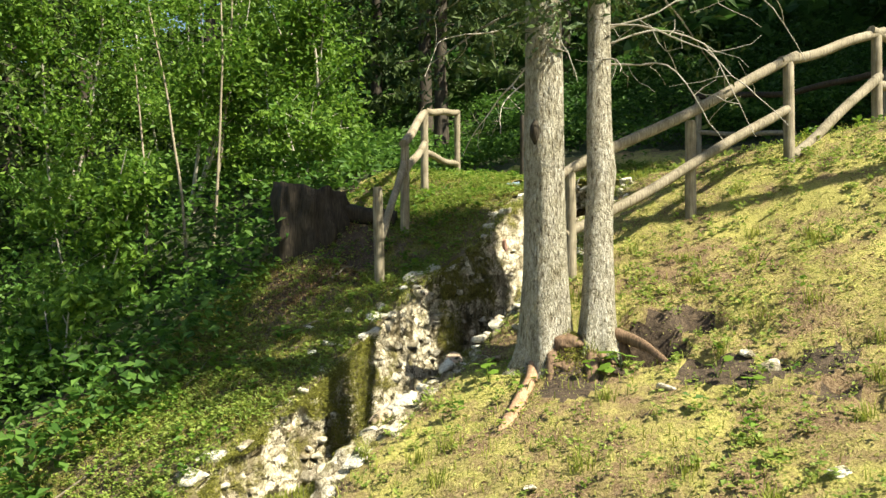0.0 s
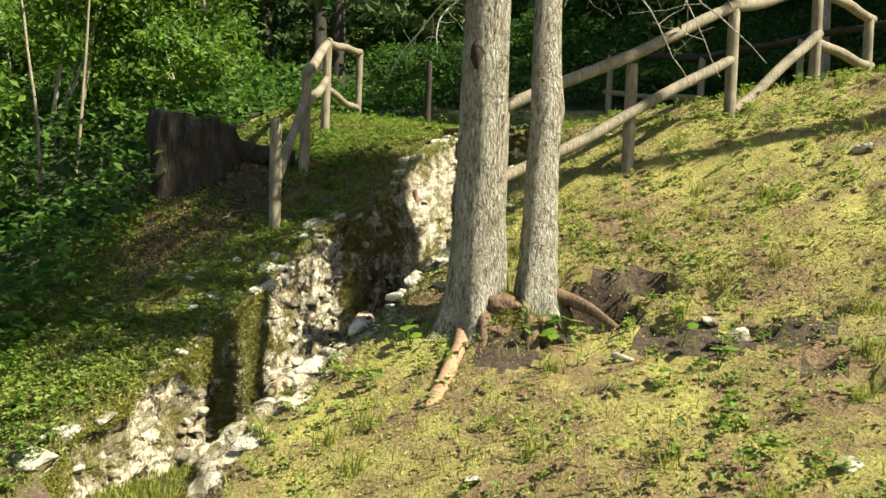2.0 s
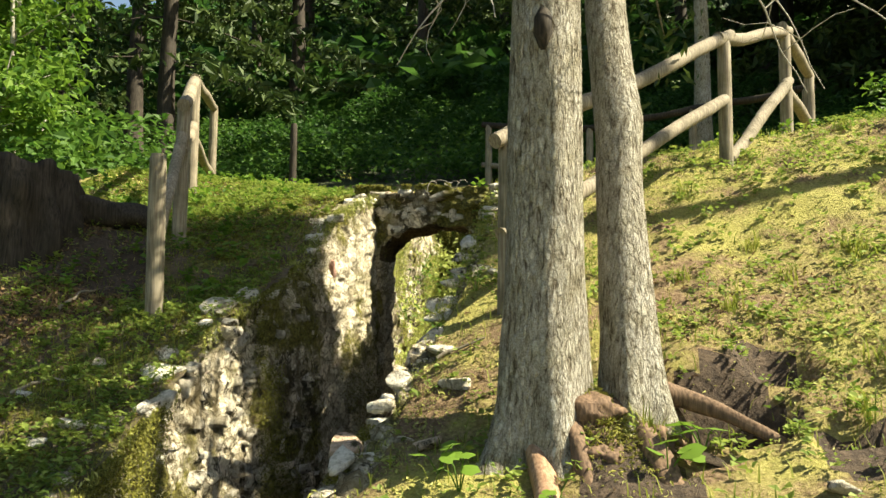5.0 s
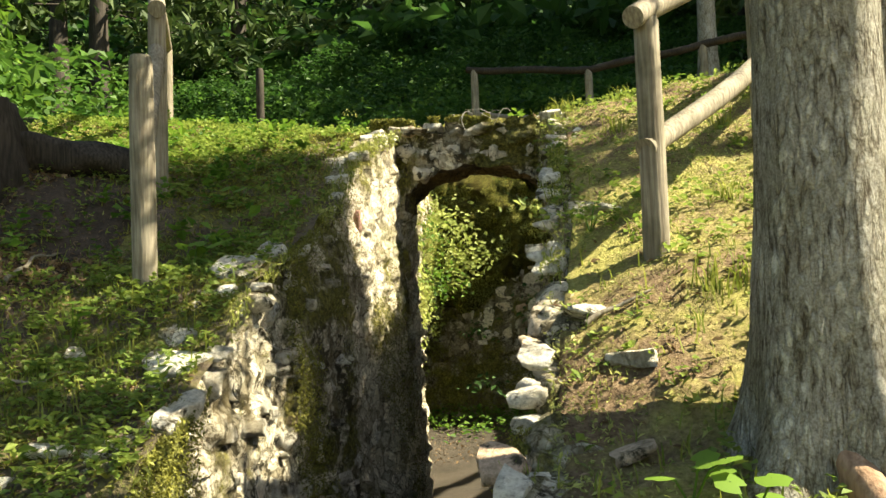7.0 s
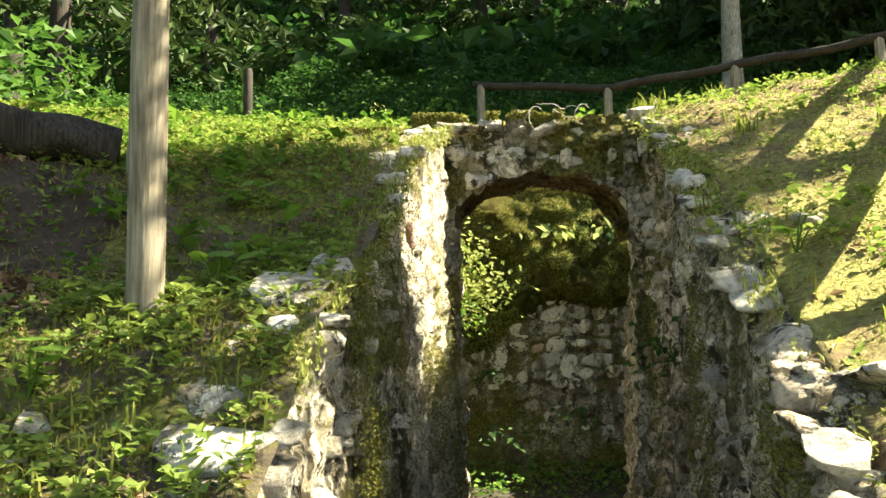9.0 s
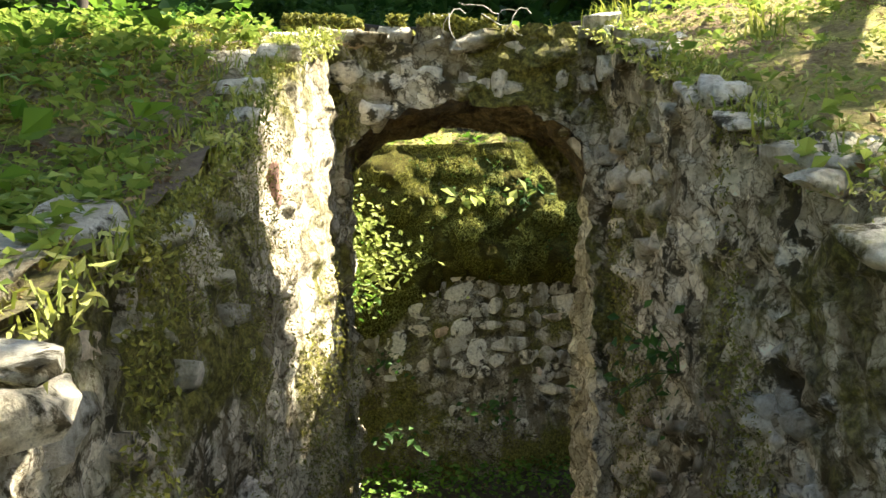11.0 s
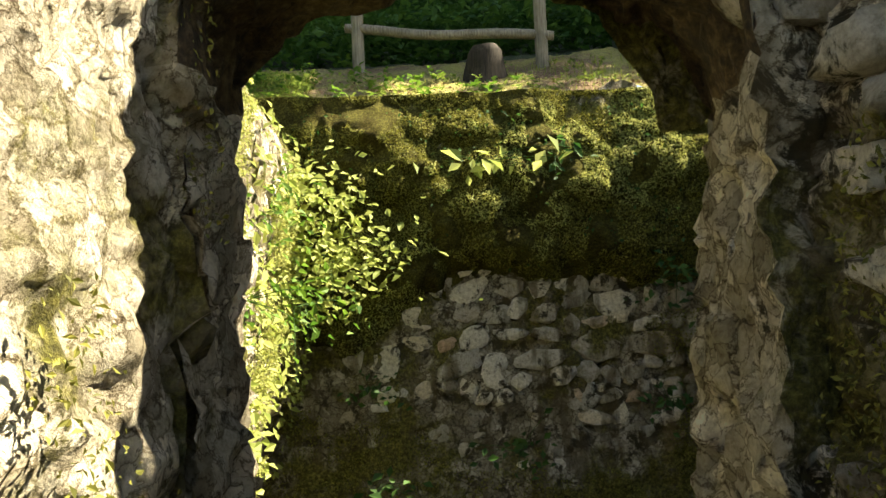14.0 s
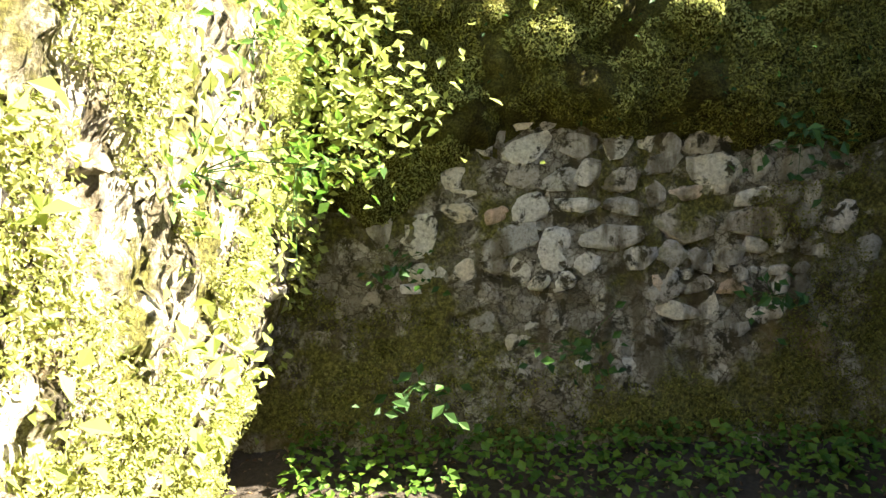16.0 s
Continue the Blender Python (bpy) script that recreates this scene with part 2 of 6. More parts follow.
# Floor earth, its colour darkened for the deep shade of the trench.
def dark_earth_look(t, n, l, p):
    fine, big = noisy(n, l, 45, 8, 0.7), noisy(n, l, 3, 5, 0.6)
    r = ramp(n, [(0.25, (0.022, 0.016, 0.01)), (0.6, (0.075, 0.056, 0.036)), (0.85, (0.17, 0.135, 0.09))])
    l.new(fine.outputs["Fac"], r.inputs[0])
    w = ramp(n, [(0.4, (0.6, 0.6, 0.55)), (0.65, (1, 1, 1))])
    l.new(big.outputs["Fac"], w.inputs[0])
    l.new(mixed(n, l, 1.0, r.outputs[0], w.outputs[0], "MULTIPLY"), p.inputs["Base Color"])
    p.inputs["Roughness"].default_value = 0.85
    bumped(n, l, p, fine.outputs["Fac"], 0.9, 0.03)


DARK_EARTH = material("dark_earth", dark_earth_look)
GROUND = material("mossy_ground", ground_look)
SOIL = material("bare_soil", soil_look)
WALL = material("weathered_rubble", lambda *a: wall_look(*a, mossy=0.43, tone=1.28, lichen=0.525))
# Mossier, darker copy of the rubble; carries shade in its colour.
WALL_MOSSY_SHADED = material("mossy_shaded_rubble", lambda *a: wall_look(*a, mossy=0.47, tone=1.1, lichen=0.505))
# Paler copy of the rubble with strong sun put into its colour.
WALL_SUNLIT = material("sunlit_rubble", lambda *a: wall_look(*a, mossy=0.425, tone=1.25, lichen=0.59, dirt=0.45))
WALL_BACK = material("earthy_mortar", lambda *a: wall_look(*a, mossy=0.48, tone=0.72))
STONE = material("pale_limestone", lambda *a: wall_look(*a, mossy=0.34, tone=1.18, single=True))
STONE_MASS = material("rubble_limestone", lambda *a: wall_look(*a, mossy=0.42, tone=1.05, single=True, massed=True))
STONE_GREY = material("grey_limestone", lambda *a: wall_look(*a, mossy=0.42, tone=0.8, single=True))
BRICK = material("red_brick", lambda *a: wood_look(*a, a=(0.26, 0.13, 0.1), b=(0.46, 0.29, 0.23)))


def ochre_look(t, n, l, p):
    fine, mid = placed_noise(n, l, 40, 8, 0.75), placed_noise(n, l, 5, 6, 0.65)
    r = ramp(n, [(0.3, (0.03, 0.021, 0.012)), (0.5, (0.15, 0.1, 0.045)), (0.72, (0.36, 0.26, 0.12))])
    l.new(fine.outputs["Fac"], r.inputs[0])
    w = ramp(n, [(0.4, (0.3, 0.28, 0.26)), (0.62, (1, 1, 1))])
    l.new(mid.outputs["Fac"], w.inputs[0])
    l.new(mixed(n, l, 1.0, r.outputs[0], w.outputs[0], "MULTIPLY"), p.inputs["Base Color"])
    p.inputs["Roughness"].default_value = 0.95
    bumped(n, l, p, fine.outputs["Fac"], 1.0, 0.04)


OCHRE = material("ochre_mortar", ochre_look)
# Jamb plaster; tone raised to stand for light bounced into the doorway.
PLASTER = material("old_lime_plaster", lambda *a: wall_look(*a, mossy=0.34, tone=1.25, lichen=0.6, dirt=0.35))
BARK = material("spruce_bark", bark_look)
WOOD = material("grey_wood", lambda *a: wood_look(*a, a=(0.15, 0.122, 0.09), b=(0.36, 0.315, 0.235)))
# Copy of the spruce bark with forest shade put into its colour.
SHADED_BARK = material("shaded_spruce_bark", lambda *a: wood_look(*a, a=(0.02, 0.016, 0.012), b=(0.085, 0.07, 0.055)))
DARKWOOD = material("dark_wood", lambda *a: wood_look(*a, a=(0.013, 0.01, 0.007), b=(0.07, 0.055, 0.04)))
BARE = material("barked_root", lambda *a: wood_look(*a, a=(0.25, 0.14, 0.085), b=(0.48, 0.31, 0.2)))
ROOT = material("root_bark", lambda *a: wood_look(*a, a=(0.07, 0.043, 0.028), b=(0.24, 0.155, 0.1)))
TWIG = material("pale_twig", lambda *a: wood_look(*a, a=(0.3, 0.27, 0.23), b=(0.5, 0.47, 0.42)))
LEAF_BRIGHT = material("shrub_leaf", leaf_look((0.05, 0.13, 0.015), (0.16, 0.27, 0.035)))
# Leaf colour brightened to stand for sun on the chamber's left side.
LEAF_SUN = material("sunlit_leaf", leaf_look((0.22, 0.28, 0.06), (0.5, 0.54, 0.16)))
# Darker leaf copy; the shade on the forest slope is in its colour.
LEAF_DARK = material("shaded_undergrowth_leaf", leaf_look((0.018, 0.06, 0.011), (0.065, 0.145, 0.028)))
LEAF_YELLOW = material("sunny_leaf", leaf_look((0.11, 0.18, 0.03), (0.3, 0.37, 0.08)))
LEAF_MID = material("herb_leaf", leaf_look((0.034, 0.098, 0.015), (0.108, 0.21, 0.036)))
NEEDLE = material("spruce_needle", leaf_look((0.025, 0.055, 0.015), (0.08, 0.12, 0.03), 0.25))
GRASS = material("grass_blade", leaf_look((0.11, 0.16, 0.02), (0.34, 0.36, 0.07)))
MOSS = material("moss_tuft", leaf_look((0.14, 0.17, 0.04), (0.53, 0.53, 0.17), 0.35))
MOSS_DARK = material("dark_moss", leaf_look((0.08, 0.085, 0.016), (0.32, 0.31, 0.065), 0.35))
# Unused moss colour, paled to stand for strong sun.
MOSS_PALE = material("sun_paled_moss", leaf_look((0.2, 0.2, 0.06), (0.55, 0.53, 0.24), 0.35))
LITTER = material("dead_litter", leaf_look((0.09, 0.05, 0.025), (0.32, 0.22, 0.12), 0.15))


# ---- building helpers ----
def mesh_from(name, verts, faces, mat, smooth=True):
    """verts (n, 3); faces (m, 3 or 4)."""
    verts, faces = np.asarray(verts, np.float32), np.asarray(faces, np.int32)
    me = bpy.data.meshes.new(name)
    me.vertices.add(len(verts))
    me.vertices.foreach_set("co", verts.ravel())
    me.loops.add(faces.size)
    me.loops.foreach_set("vertex_index", faces.ravel())
    me.polygons.add(len(faces))
    k = faces.shape[1]
    me.polygons.foreach_set("loop_start", np.arange(0, faces.size, k, dtype=np.int32))
    me.polygons.foreach_set("use_smooth", np.full(len(faces), smooth))
    me.update(calc_edges=True)
    me.materials.append(mat)
    return me


def under(ob, parent):
    if parent is not None:
        ob.parent = parent
        ob.matrix_parent_inverse = Matrix.Translation(-parent.location) if parent.type == "EMPTY" else Matrix.Identity(4)
    return ob


def thing(name, label, category, at=(0, 0, 0), group="", kind=""):
    ob = new(name)
    ob.location = at
    ob.empty_display_size = 0.1
    return tagged(ob, label, category, group, kind)


def solid(name, verts, faces, mat, parent=None, label="", smooth=True):
    ob = under(new(name, mesh_from(name, verts, faces, mat, smooth)), parent)
    if label:
        tagged(ob, label)
    return ob


def grid_faces(nu, nv, keep=None):
    i = np.arange(nu * nv).reshape(nu, nv)
    f = np.stack([i[:-1, :-1], i[1:, :-1], i[1:, 1:], i[:-1, 1:]], -1)
    return f.reshape(-1, 4) if keep is None else f[keep]


def tube(points, radii, sides=10, rough=0.0, seed=0, cap=True, along=0.0):
    """A round, tapered, uneven limb along the points."""
    pts = np.asarray(points, float)
    radii = np.broadcast_to(np.asarray(radii, float), (len(pts),))
    tang = np.gradient(pts, axis=0)
    tang /= np.linalg.norm(tang, axis=1)[:, None]
    ref = np.array([0.31, 0.95, 0.05]) if abs(tang[0][2]) > 0.7 else np.array([0, 0, 1.0])
    a = np.cross(tang, ref)
    a /= np.linalg.norm(a, axis=1)[:, None]
    b = np.cross(tang, a)
    th = np.linspace(0, 2 * np.pi, sides, endpoint=False)
    ring = np.cos(th)[None, :, None] * a[:, None] + np.sin(th)[None, :, None] * b[:, None]
    r = np.broadcast_to(radii[:, None], (len(pts), sides)).copy()
    if rough:
        s = np.arange(len(pts))[:, None] * along if along else np.linalg.norm(pts - pts[0], axis=1)[:, None] * 6
        r *= 1 + rough * vnoise(np.cos(th)[None] * 1.6 + 9, np.sin(th)[None] * 1.6 + s * 0, s, seed)
    v = (pts[:, None] + ring * r[..., None]).reshape(-1, 3)
    n = len(pts)
    idx = np.arange(n * sides).reshape(n, sides)
    f = np.stack([idx[:-1], np.roll(idx[:-1], -1, 1), np.roll(idx[1:], -1, 1), idx[1:]], -1).reshape(-1, 4)
    if cap:
        k = len(v)
        v = np.vstack([v, v[idx[0]], v[idx[-1]], pts[0], pts[-1]])
        lo, hi = k + np.arange(sides), k + sides + np.arange(sides)
        e0 = np.stack([np.full(sides // 2, k + 2 * sides), np.roll(lo, -2)[::2], np.roll(lo, -1)[::2], lo[::2]], -1)
        e1 = np.stack([np.full(sides // 2, k + 2 * sides + 1), hi[::2], np.roll(hi, -1)[::2], np.roll(hi, -2)[::2]], -1)
        f = np.vstack([f, e0, e1])
    return v, f


def joined(pieces):
    vs, fs, n = [], [], 0
    for v, f in pieces:
        vs.append(v)
        fs.append(np.asarray(f) + n)
        n += len(v)
    return np.vstack(vs), np.vstack(fs)


def unit(a):
    return a / np.maximum(np.linalg.norm(a, axis=-1, keepdims=True), 1e-9)


def leaf_mesh(centres, normals, sizes, aspect=0.55, rng=RNG, fold=0.15):
    """Diamond leaves of four corners, each an island, lying roughly across the normals."""
    n = len(centres)
    rnd = unit(rng.normal(size=(n, 3)))
    a = unit(np.cross(normals, rnd))
    b = unit(np.cross(normals, a))
    s = np.broadcast_to(np.asarray(sizes, float), (n,))[:, None]
    tip, root = centres + a * s * 0.5, centres - a * s * 0.5
    l = centres + b * s * 0.5 * aspect + normals * s * fold
    r = centres - b * s * 0.5 * aspect + normals * s * fold
    v = np.stack([root, r, tip, l], 1).reshape(-1, 3)
    return v, np.arange(4 * n).reshape(n, 4)


def blade_mesh(roots, lengths, lean=0.5, width=0.006, rng=RNG):
    """Grass blades: a bent strip of two quads each."""
    n = len(roots)
    d = rng.uniform(0, 2 * np.pi, n)
    out = np.stack([np.cos(d), np.sin(d), np.zeros(n)], 1)
    side = np.stack([-np.sin(d), np.cos(d), np.zeros(n)], 1) * width * 0.5
    h = np.asarray(lengths)[:, None]
    ln = rng.uniform(0.1, 1, n)[:, None] * lean
    up = np.array([0, 0, 1.0])
    mid = roots + up * h * 0.55 + out * h * ln * 0.35
    tip = roots + up * h * (0.95 - 0.3 * ln) + out * h * ln
    v = np.stack([roots - side, roots + side, mid + side * 0.8, mid - side * 0.8, tip + side * 0.15, tip - side * 0.15], 1).reshape(-1, 3)
    k = np.arange(n)[:, None] * 6
    f = np.concatenate([k + np.array([0, 1, 2, 3]), k + np.array([3, 2, 4, 5])])
    return v, f


# ---- the lie of the land ----
XL, XR = -4.2, -3.17          # trench walls
Y0, YA, YB = 3.4, 7.95, 8.4  # trench mouth, front and back of the arch wall
CX0, CX1, CY1 = -4.8, -1.2, 11.75   # chamber
JL, JR, SPRING, CROWN = -3.98, -3.10, 1.86, 2.13   # arch opening
RIGHT_Y = [-8, 0, 2.4, 3.2, 3.41, 3.67, 4.18, 5.1, 5.57, 6.0, 6.45, 6.75, 7.3, 7.95, 8.4, 11.75, 13.3, 16, 25, 60, 150]
RIGHT_Z = [-.35, -.18, -.1, .02, .2, .4, .57, .9, 1.14, 1.35, 1.58, 1.8, 2.07, 2.40, 2.45, 2.66, 3.35, 4.1, 8.0, 26, 66]
LEFT_Y = [-8, 2.4, 3.2, 3.55, 4.05, 4.6, 5.03, 5.4, 5.7, 6.3, 6.7, 7.56, 7.95, 8.4, 11.75, 13.3, 16, 25, 60, 150]
LEFT_Z = [-.5, -.2, -.03, .28, .46, .7, .93, 1.1, 1.36, 1.5, 1.72, 2.24, 2.36, 2.45, 2.66, 3.35, 4.1, 8.0, 26, 66]


HOLES = [(-1.83, 5.06, .21, .34), (-1.58, 5.34, .13, .22), (-0.64, 5.17, .1, .12), (-.66, 4.68, .09, .11), (-.98, 4.99, .11, .12), (-1.29, 4.59, .09, .12), (-1.67, 4.3, .09, .11), (-1.23, 5.25, .1, .1), (-1.43, 4.94, .1, .12)]


def left_face(y):
    """The trench's left wall draws in towards the arch."""
    return XL + 0.07 * ease(6.2, 7.3, y) + 0.13 * ease(7.2, 7.95, y)


def right_face(y):
    """The right wall bends slowly away from the left one."""
    return np.interp(y, [3.4, 4.9, 5.7, 6.4, 7.95], [-3.33, -3.25, -3.16, -3.085, -3.04])


def floor_z(x, y):
    return -0.08 + 0.03 * vnoise(np.asarray(x) * 3, np.asarray(y) * 3, 0, 3)


def ground_z(x, y, rough=True):
    x, y = np.broadcast_arrays(np.asarray(x, float), np.asarray(y, float))
    zr = sum(np.interp(y + o, RIGHT_Y, RIGHT_Z) for o in (-.1, 0, .1)) / 3 + 0.075 * np.clip(x - XR, 0, 8)
    zr = zr + 0.2 * np.clip(x - XR, 0, 0.45) * ease(5.2, 5.6, y) * (1 - ease(6.2, 6.7, y))
    zr = zr + 0.09 * np.clip(x - XR, 0, 2.5) * ease(6, 7.2, y) * (1 - ease(8, 9.5, y))
    xl = np.clip(XL - x, 0, 30)
    zl = sum(np.interp(y + o, LEFT_Y, LEFT_Z) for o in (-.1, 0, .1)) / 3
    zl = zl - 0.22 * np.clip(xl - 0.05, 0, 0.6) * ease(5.0, 5.7, y) * (1 - ease(6.1, 6.6, y))
    zl = zl + 0.12 * np.clip(xl, 0, 3) * ease(7.5, 9, y) * (1 - ease(11, 14, y))
    zl = zl - 0.10 * np.clip(xl - 0.6, 0, 6) * (1 - ease(5, 8, y))
    zl = zl + 0.45 * np.exp(-((x + 5.9) ** 2 + (y - 6.3) ** 2) / 0.7)          # mound under the stump
    w = ease(XL, XR, x)
    z = zl * (1 - w) + zr * w
    mouth = ease(XL - 0.05, XL + 0.25, x) * (1 - ease(XR - 0.3, XR + 0.1, x)) * ease(2.3, 3.3, y) * (1 - ease(3.5, 3.6, y))
    z = z * (1 - mouth) + (-0.08) * mouth
    z = z + 0.10 * np.exp(-(((x + 2.3) / 0.22) ** 2 + ((y - 4.9) / 0.2) ** 2))      # root mound
    z = z + 0.15 * np.exp(-(((x + 1.88) / 0.26) ** 2 + ((y - 5.28) / 0.16) ** 2))   # earth heaved up by the roots
    for hx, hy, hr, hd in HOLES:
        z = z - hd * np.exp(-(((x - hx) / hr) ** 2 + ((y - hy) / (hr * 0.62)) ** 2) ** 2)
    if rough:
        near = 1 - ease(14, 40, np.hypot(x + 3, y - 6))
        z = z + near * (0.045 * fbm(x * 1.1, y * 1.1, 0, 1) + 0.04 * fbm(x * 4, y * 4, 0, 2, 3) + 0.022 * fbm(x * 17, y * 17, 0, 5, 2))
        pits = np.clip(fbm(x * 2.1, y * 2.1, 0, 31, 2) - 0.42, 0, 1)
        z = z - 0.55 * near * pits * ease(XR + 0.2, XR + 0.8, x) * (1 - ease(8, 9, y))
        z = z + (1 - near) * 0.6 * fbm(x * 0.15, y * 0.15, 0, 8)
    return z


def in_pit(x, y, grow=0.0):
    a = (x > XL - grow) & (x < XR + grow) & (y > Y0 - grow) & (y < YA + grow)
    b = (x > CX0 - grow) & (x < CX1 + grow) & (y > YB - grow) & (y < CY1 + grow)
    return a | b


def lines(lo, hi, step, exact, reach):
    fine = list(np.arange(lo, hi, step))
    for e in exact:
        fine[int(np.argmin(np.abs(np.array(fine) - e)))] = e
    out, s, a, b = [], step, fine[0], fine[-1]
    left, right = [], []
    while s < reach:
        s *= 1.16
        a, b = a - s, b + s
        left.append(a)
        right.append(b)
    return np.array(left[::-1] + fine + right)


gx = lines(-8, 2.5, 0.05, (XL, XR, CX0, CX1), 30)
gy = lines(-1, 15, 0.055, (Y0, YA, YB, CY1), 30)
GX, GY = np.meshgrid(gx, gy, indexing="ij")
rim = int(np.argmin(np.abs(gx - XL)))
GX[rim] = np.where((gy > Y0) & (gy < YA - 0.01), np.minimum(left_face(gy), left_face(YA - 0.3)), XL)
rim_r = int(np.argmin(np.abs(gx - XR)))
at_wall = (gy > Y0) & (gy < YA - 0.01)
for k in range(8):
    GX[rim_r + k] = np.where(at_wall, right_face(gy) + 0.07 if k == 0 else np.maximum(GX[rim_r + k], right_face(gy) + 0.07 + 0.008 * k), GX[rim_r + k])
GZ = ground_z(GX, GY)
GZ[rim_r] -= np.where(at_wall, 0.06, 0)
mx, my = (GX[:-1, :-1] + GX[1:, 1:]) / 2, (GY[:-1, :-1] + GY[1:, 1:]) / 2
keep = ~in_pit(mx, my)
beside = (gy[:-1] + gy[1:] > 2 * Y0) & (gy[:-1] + gy[1:] < 2 * YA)
keep[rim:rim_r, beside] = False
keep[rim_r:, beside] = True
ground = solid("ground", np.stack([GX, GY, GZ], -1).reshape(-1, 3), grid_faces(len(gx), len(gy), keep), GROUND)
# Forest floor, its green-brown kept very dark to stand for tree shade.
def forest_shade_look(t, n, l, p):
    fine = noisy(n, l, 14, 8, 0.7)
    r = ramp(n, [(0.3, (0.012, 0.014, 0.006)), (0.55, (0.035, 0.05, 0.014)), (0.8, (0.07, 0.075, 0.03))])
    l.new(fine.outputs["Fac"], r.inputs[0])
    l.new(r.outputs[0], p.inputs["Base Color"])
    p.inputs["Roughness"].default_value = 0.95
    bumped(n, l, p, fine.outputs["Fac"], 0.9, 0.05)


# Earth and moss of the left bank, coloured darker for its shade.
def shaded_bank_look(t, n, l, p):
    fine, mid = noisy(n, l, 40, 8, 0.7), noisy(n, l, 3.5, 6, 0.7)
    soil = ramp(n, [(0.25, (0.035, 0.024, 0.015)), (0.55, (0.13, 0.095, 0.06)), (0.8, (0.27, 0.21, 0.14))])
    l.new(fine.outputs["Fac"], soil.inputs[0])
    moss = ramp(n, [(0.3, (0.06, 0.06, 0.015)), (0.7, (0.24, 0.23, 0.05))])
    l.new(fine.outputs["Fac"], moss.inputs[0])
    where = ramp(n, [(0.44, (0, 0, 0)), (0.6, (1, 1, 1))])
    l.new(mid.outputs["Fac"], where.inputs[0])
    l.new(mixed(n, l, where.outputs[0], soil.outputs[0], moss.outputs[0]), p.inputs["Base Color"])
    p.inputs["Roughness"].default_value = 0.95
    bumped(n, l, p, fine.outputs["Fac"], 0.9, 0.03)


def bare(x, y):
    """Bare dark earth heaped round the old stump and scraped open between the tree roots; small patches paint the
    holes' shade.
    """
    out = 0.0
    for cx, cy, rx, ry in ((-5.6, 6.05, 0.6, 0.8), (-1.83, 5.08, 0.24, 0.16), (-1.6, 5.33, 0.16, 0.12), (-0.64, 5.15, 0.12, 0.09), (-0.66, 4.66, 0.11, 0.08), (-0.98, 4.97, 0.13, 0.09), (-1.29, 4.57, 0.11, 0.08), (-1.67, 4.28, 0.11, 0.08), (-1.43, 4.92, 0.13, 0.09), (-1.3, 4.8, 0.3, 0.2), (-0.75, 4.95, 0.22, 0.15), (-2.2, 4.62, 0.2, 0.2)):
        d = np.hypot((x - cx) / rx, (y - cy) / ry) + 0.6 * fbm(x * 3.5, y * 3.5, 0, 131)
        out = np.maximum(out, 1 - ease(0.75, 1.15, d))
    return out


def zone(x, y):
    """0 mossy bank, 1 forest floor, 2 earthy bank; 1 and 2 are coloured darker for shade."""
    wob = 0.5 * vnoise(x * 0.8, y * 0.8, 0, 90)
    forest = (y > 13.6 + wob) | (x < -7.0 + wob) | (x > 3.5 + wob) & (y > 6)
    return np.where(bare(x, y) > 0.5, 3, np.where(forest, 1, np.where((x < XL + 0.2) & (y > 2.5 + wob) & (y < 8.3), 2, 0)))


ground.data.materials.append(material("shaded_forest_floor", forest_shade_look))
ground.data.materials.append(material("shaded_earthy_bank", shaded_bank_look))
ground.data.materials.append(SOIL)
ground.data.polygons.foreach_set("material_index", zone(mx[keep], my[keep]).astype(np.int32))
tagged(ground, "mossy forest hillside with bare earth patches", "ground", kind="structure")

def gz(x, y):
    return float(ground_z(x, y))


# ---- rubble walls ----
def relief(p, amp=0.05, scale=5.5):
    """Uneven rubble: every point is pushed by bulging cells and grain, the same in all directions."""
    x, y, z = p[..., 0], p[..., 1], p[..., 2]
    out = np.zeros_like(p)
    for k in range(3):
        f1, f2, own = cells(x * scale + 7 * k, y * scale, z * scale * 1.35, 40 + k)
        bulge = np.clip((f2 - f1) * 1.6, 0, 1) ** 0.6 * (0.35 + 0.65 * own) - 0.45
        f3, f4, own2 = cells(x * 13 + 3 * k, y * 13, z * 16, 46 + k)
        out[..., k] = amp * bulge + 0.42 * amp * (np.clip((f4 - f3) * 1.8, 0, 1) * (0.4 + own2) - 0.4) + 0.5 * amp * fbm(x * 14 + k * 3, y * 14, z * 14, 60 + k, 3) + 0.5 * amp * fbm(x * 1.7 + k * 5, y * 1.7, z * 1.7, 70 + k, 2)
    return out


def sheet(name, mat, corner, nu, nv, parent=None, amp=0.055, label=""):
    """A rough surface: corner(u, v) gives the smooth place for u, v in 0..1."""
    U, V = np.meshgrid(np.linspace(0, 1, nu), np.linspace(0, 1, nv), indexing="ij")
    p = np.stack(corner(U, V), -1)
    p = p + relief(p, amp)
    return solid(name, p.reshape(-1, 3), grid_faces(nu, nv), mat, parent, label)


def lerp(a, b, u):
    return a + (b - a) * u


wall_left = thing("wall_left", "old limestone rubble trench wall streaked with moss and black lichen", "wall", (XL, Y0, 0), kind="structure")
wall_right = thing("wall_right", "rough limestone rubble trench wall below the grassy bank", "wall", (XR, Y0, 0), kind="structure")
wall_arch = thing("wall_arch", "stone rubble wall with a low arched doorway", "wall", (-3.55, YA, 0), kind="structure")
wall_back = thing("wall_back", "rubble wall of the roofless chamber, mossy above and pale stones below", "wall", (-3, CY1, 0), kind="structure")
wall_chamber_left = thing("wall_chamber_left", "sunlit chamber wall overgrown with moss and small plants", "wall", (CX0, YB, 0), kind="structure")
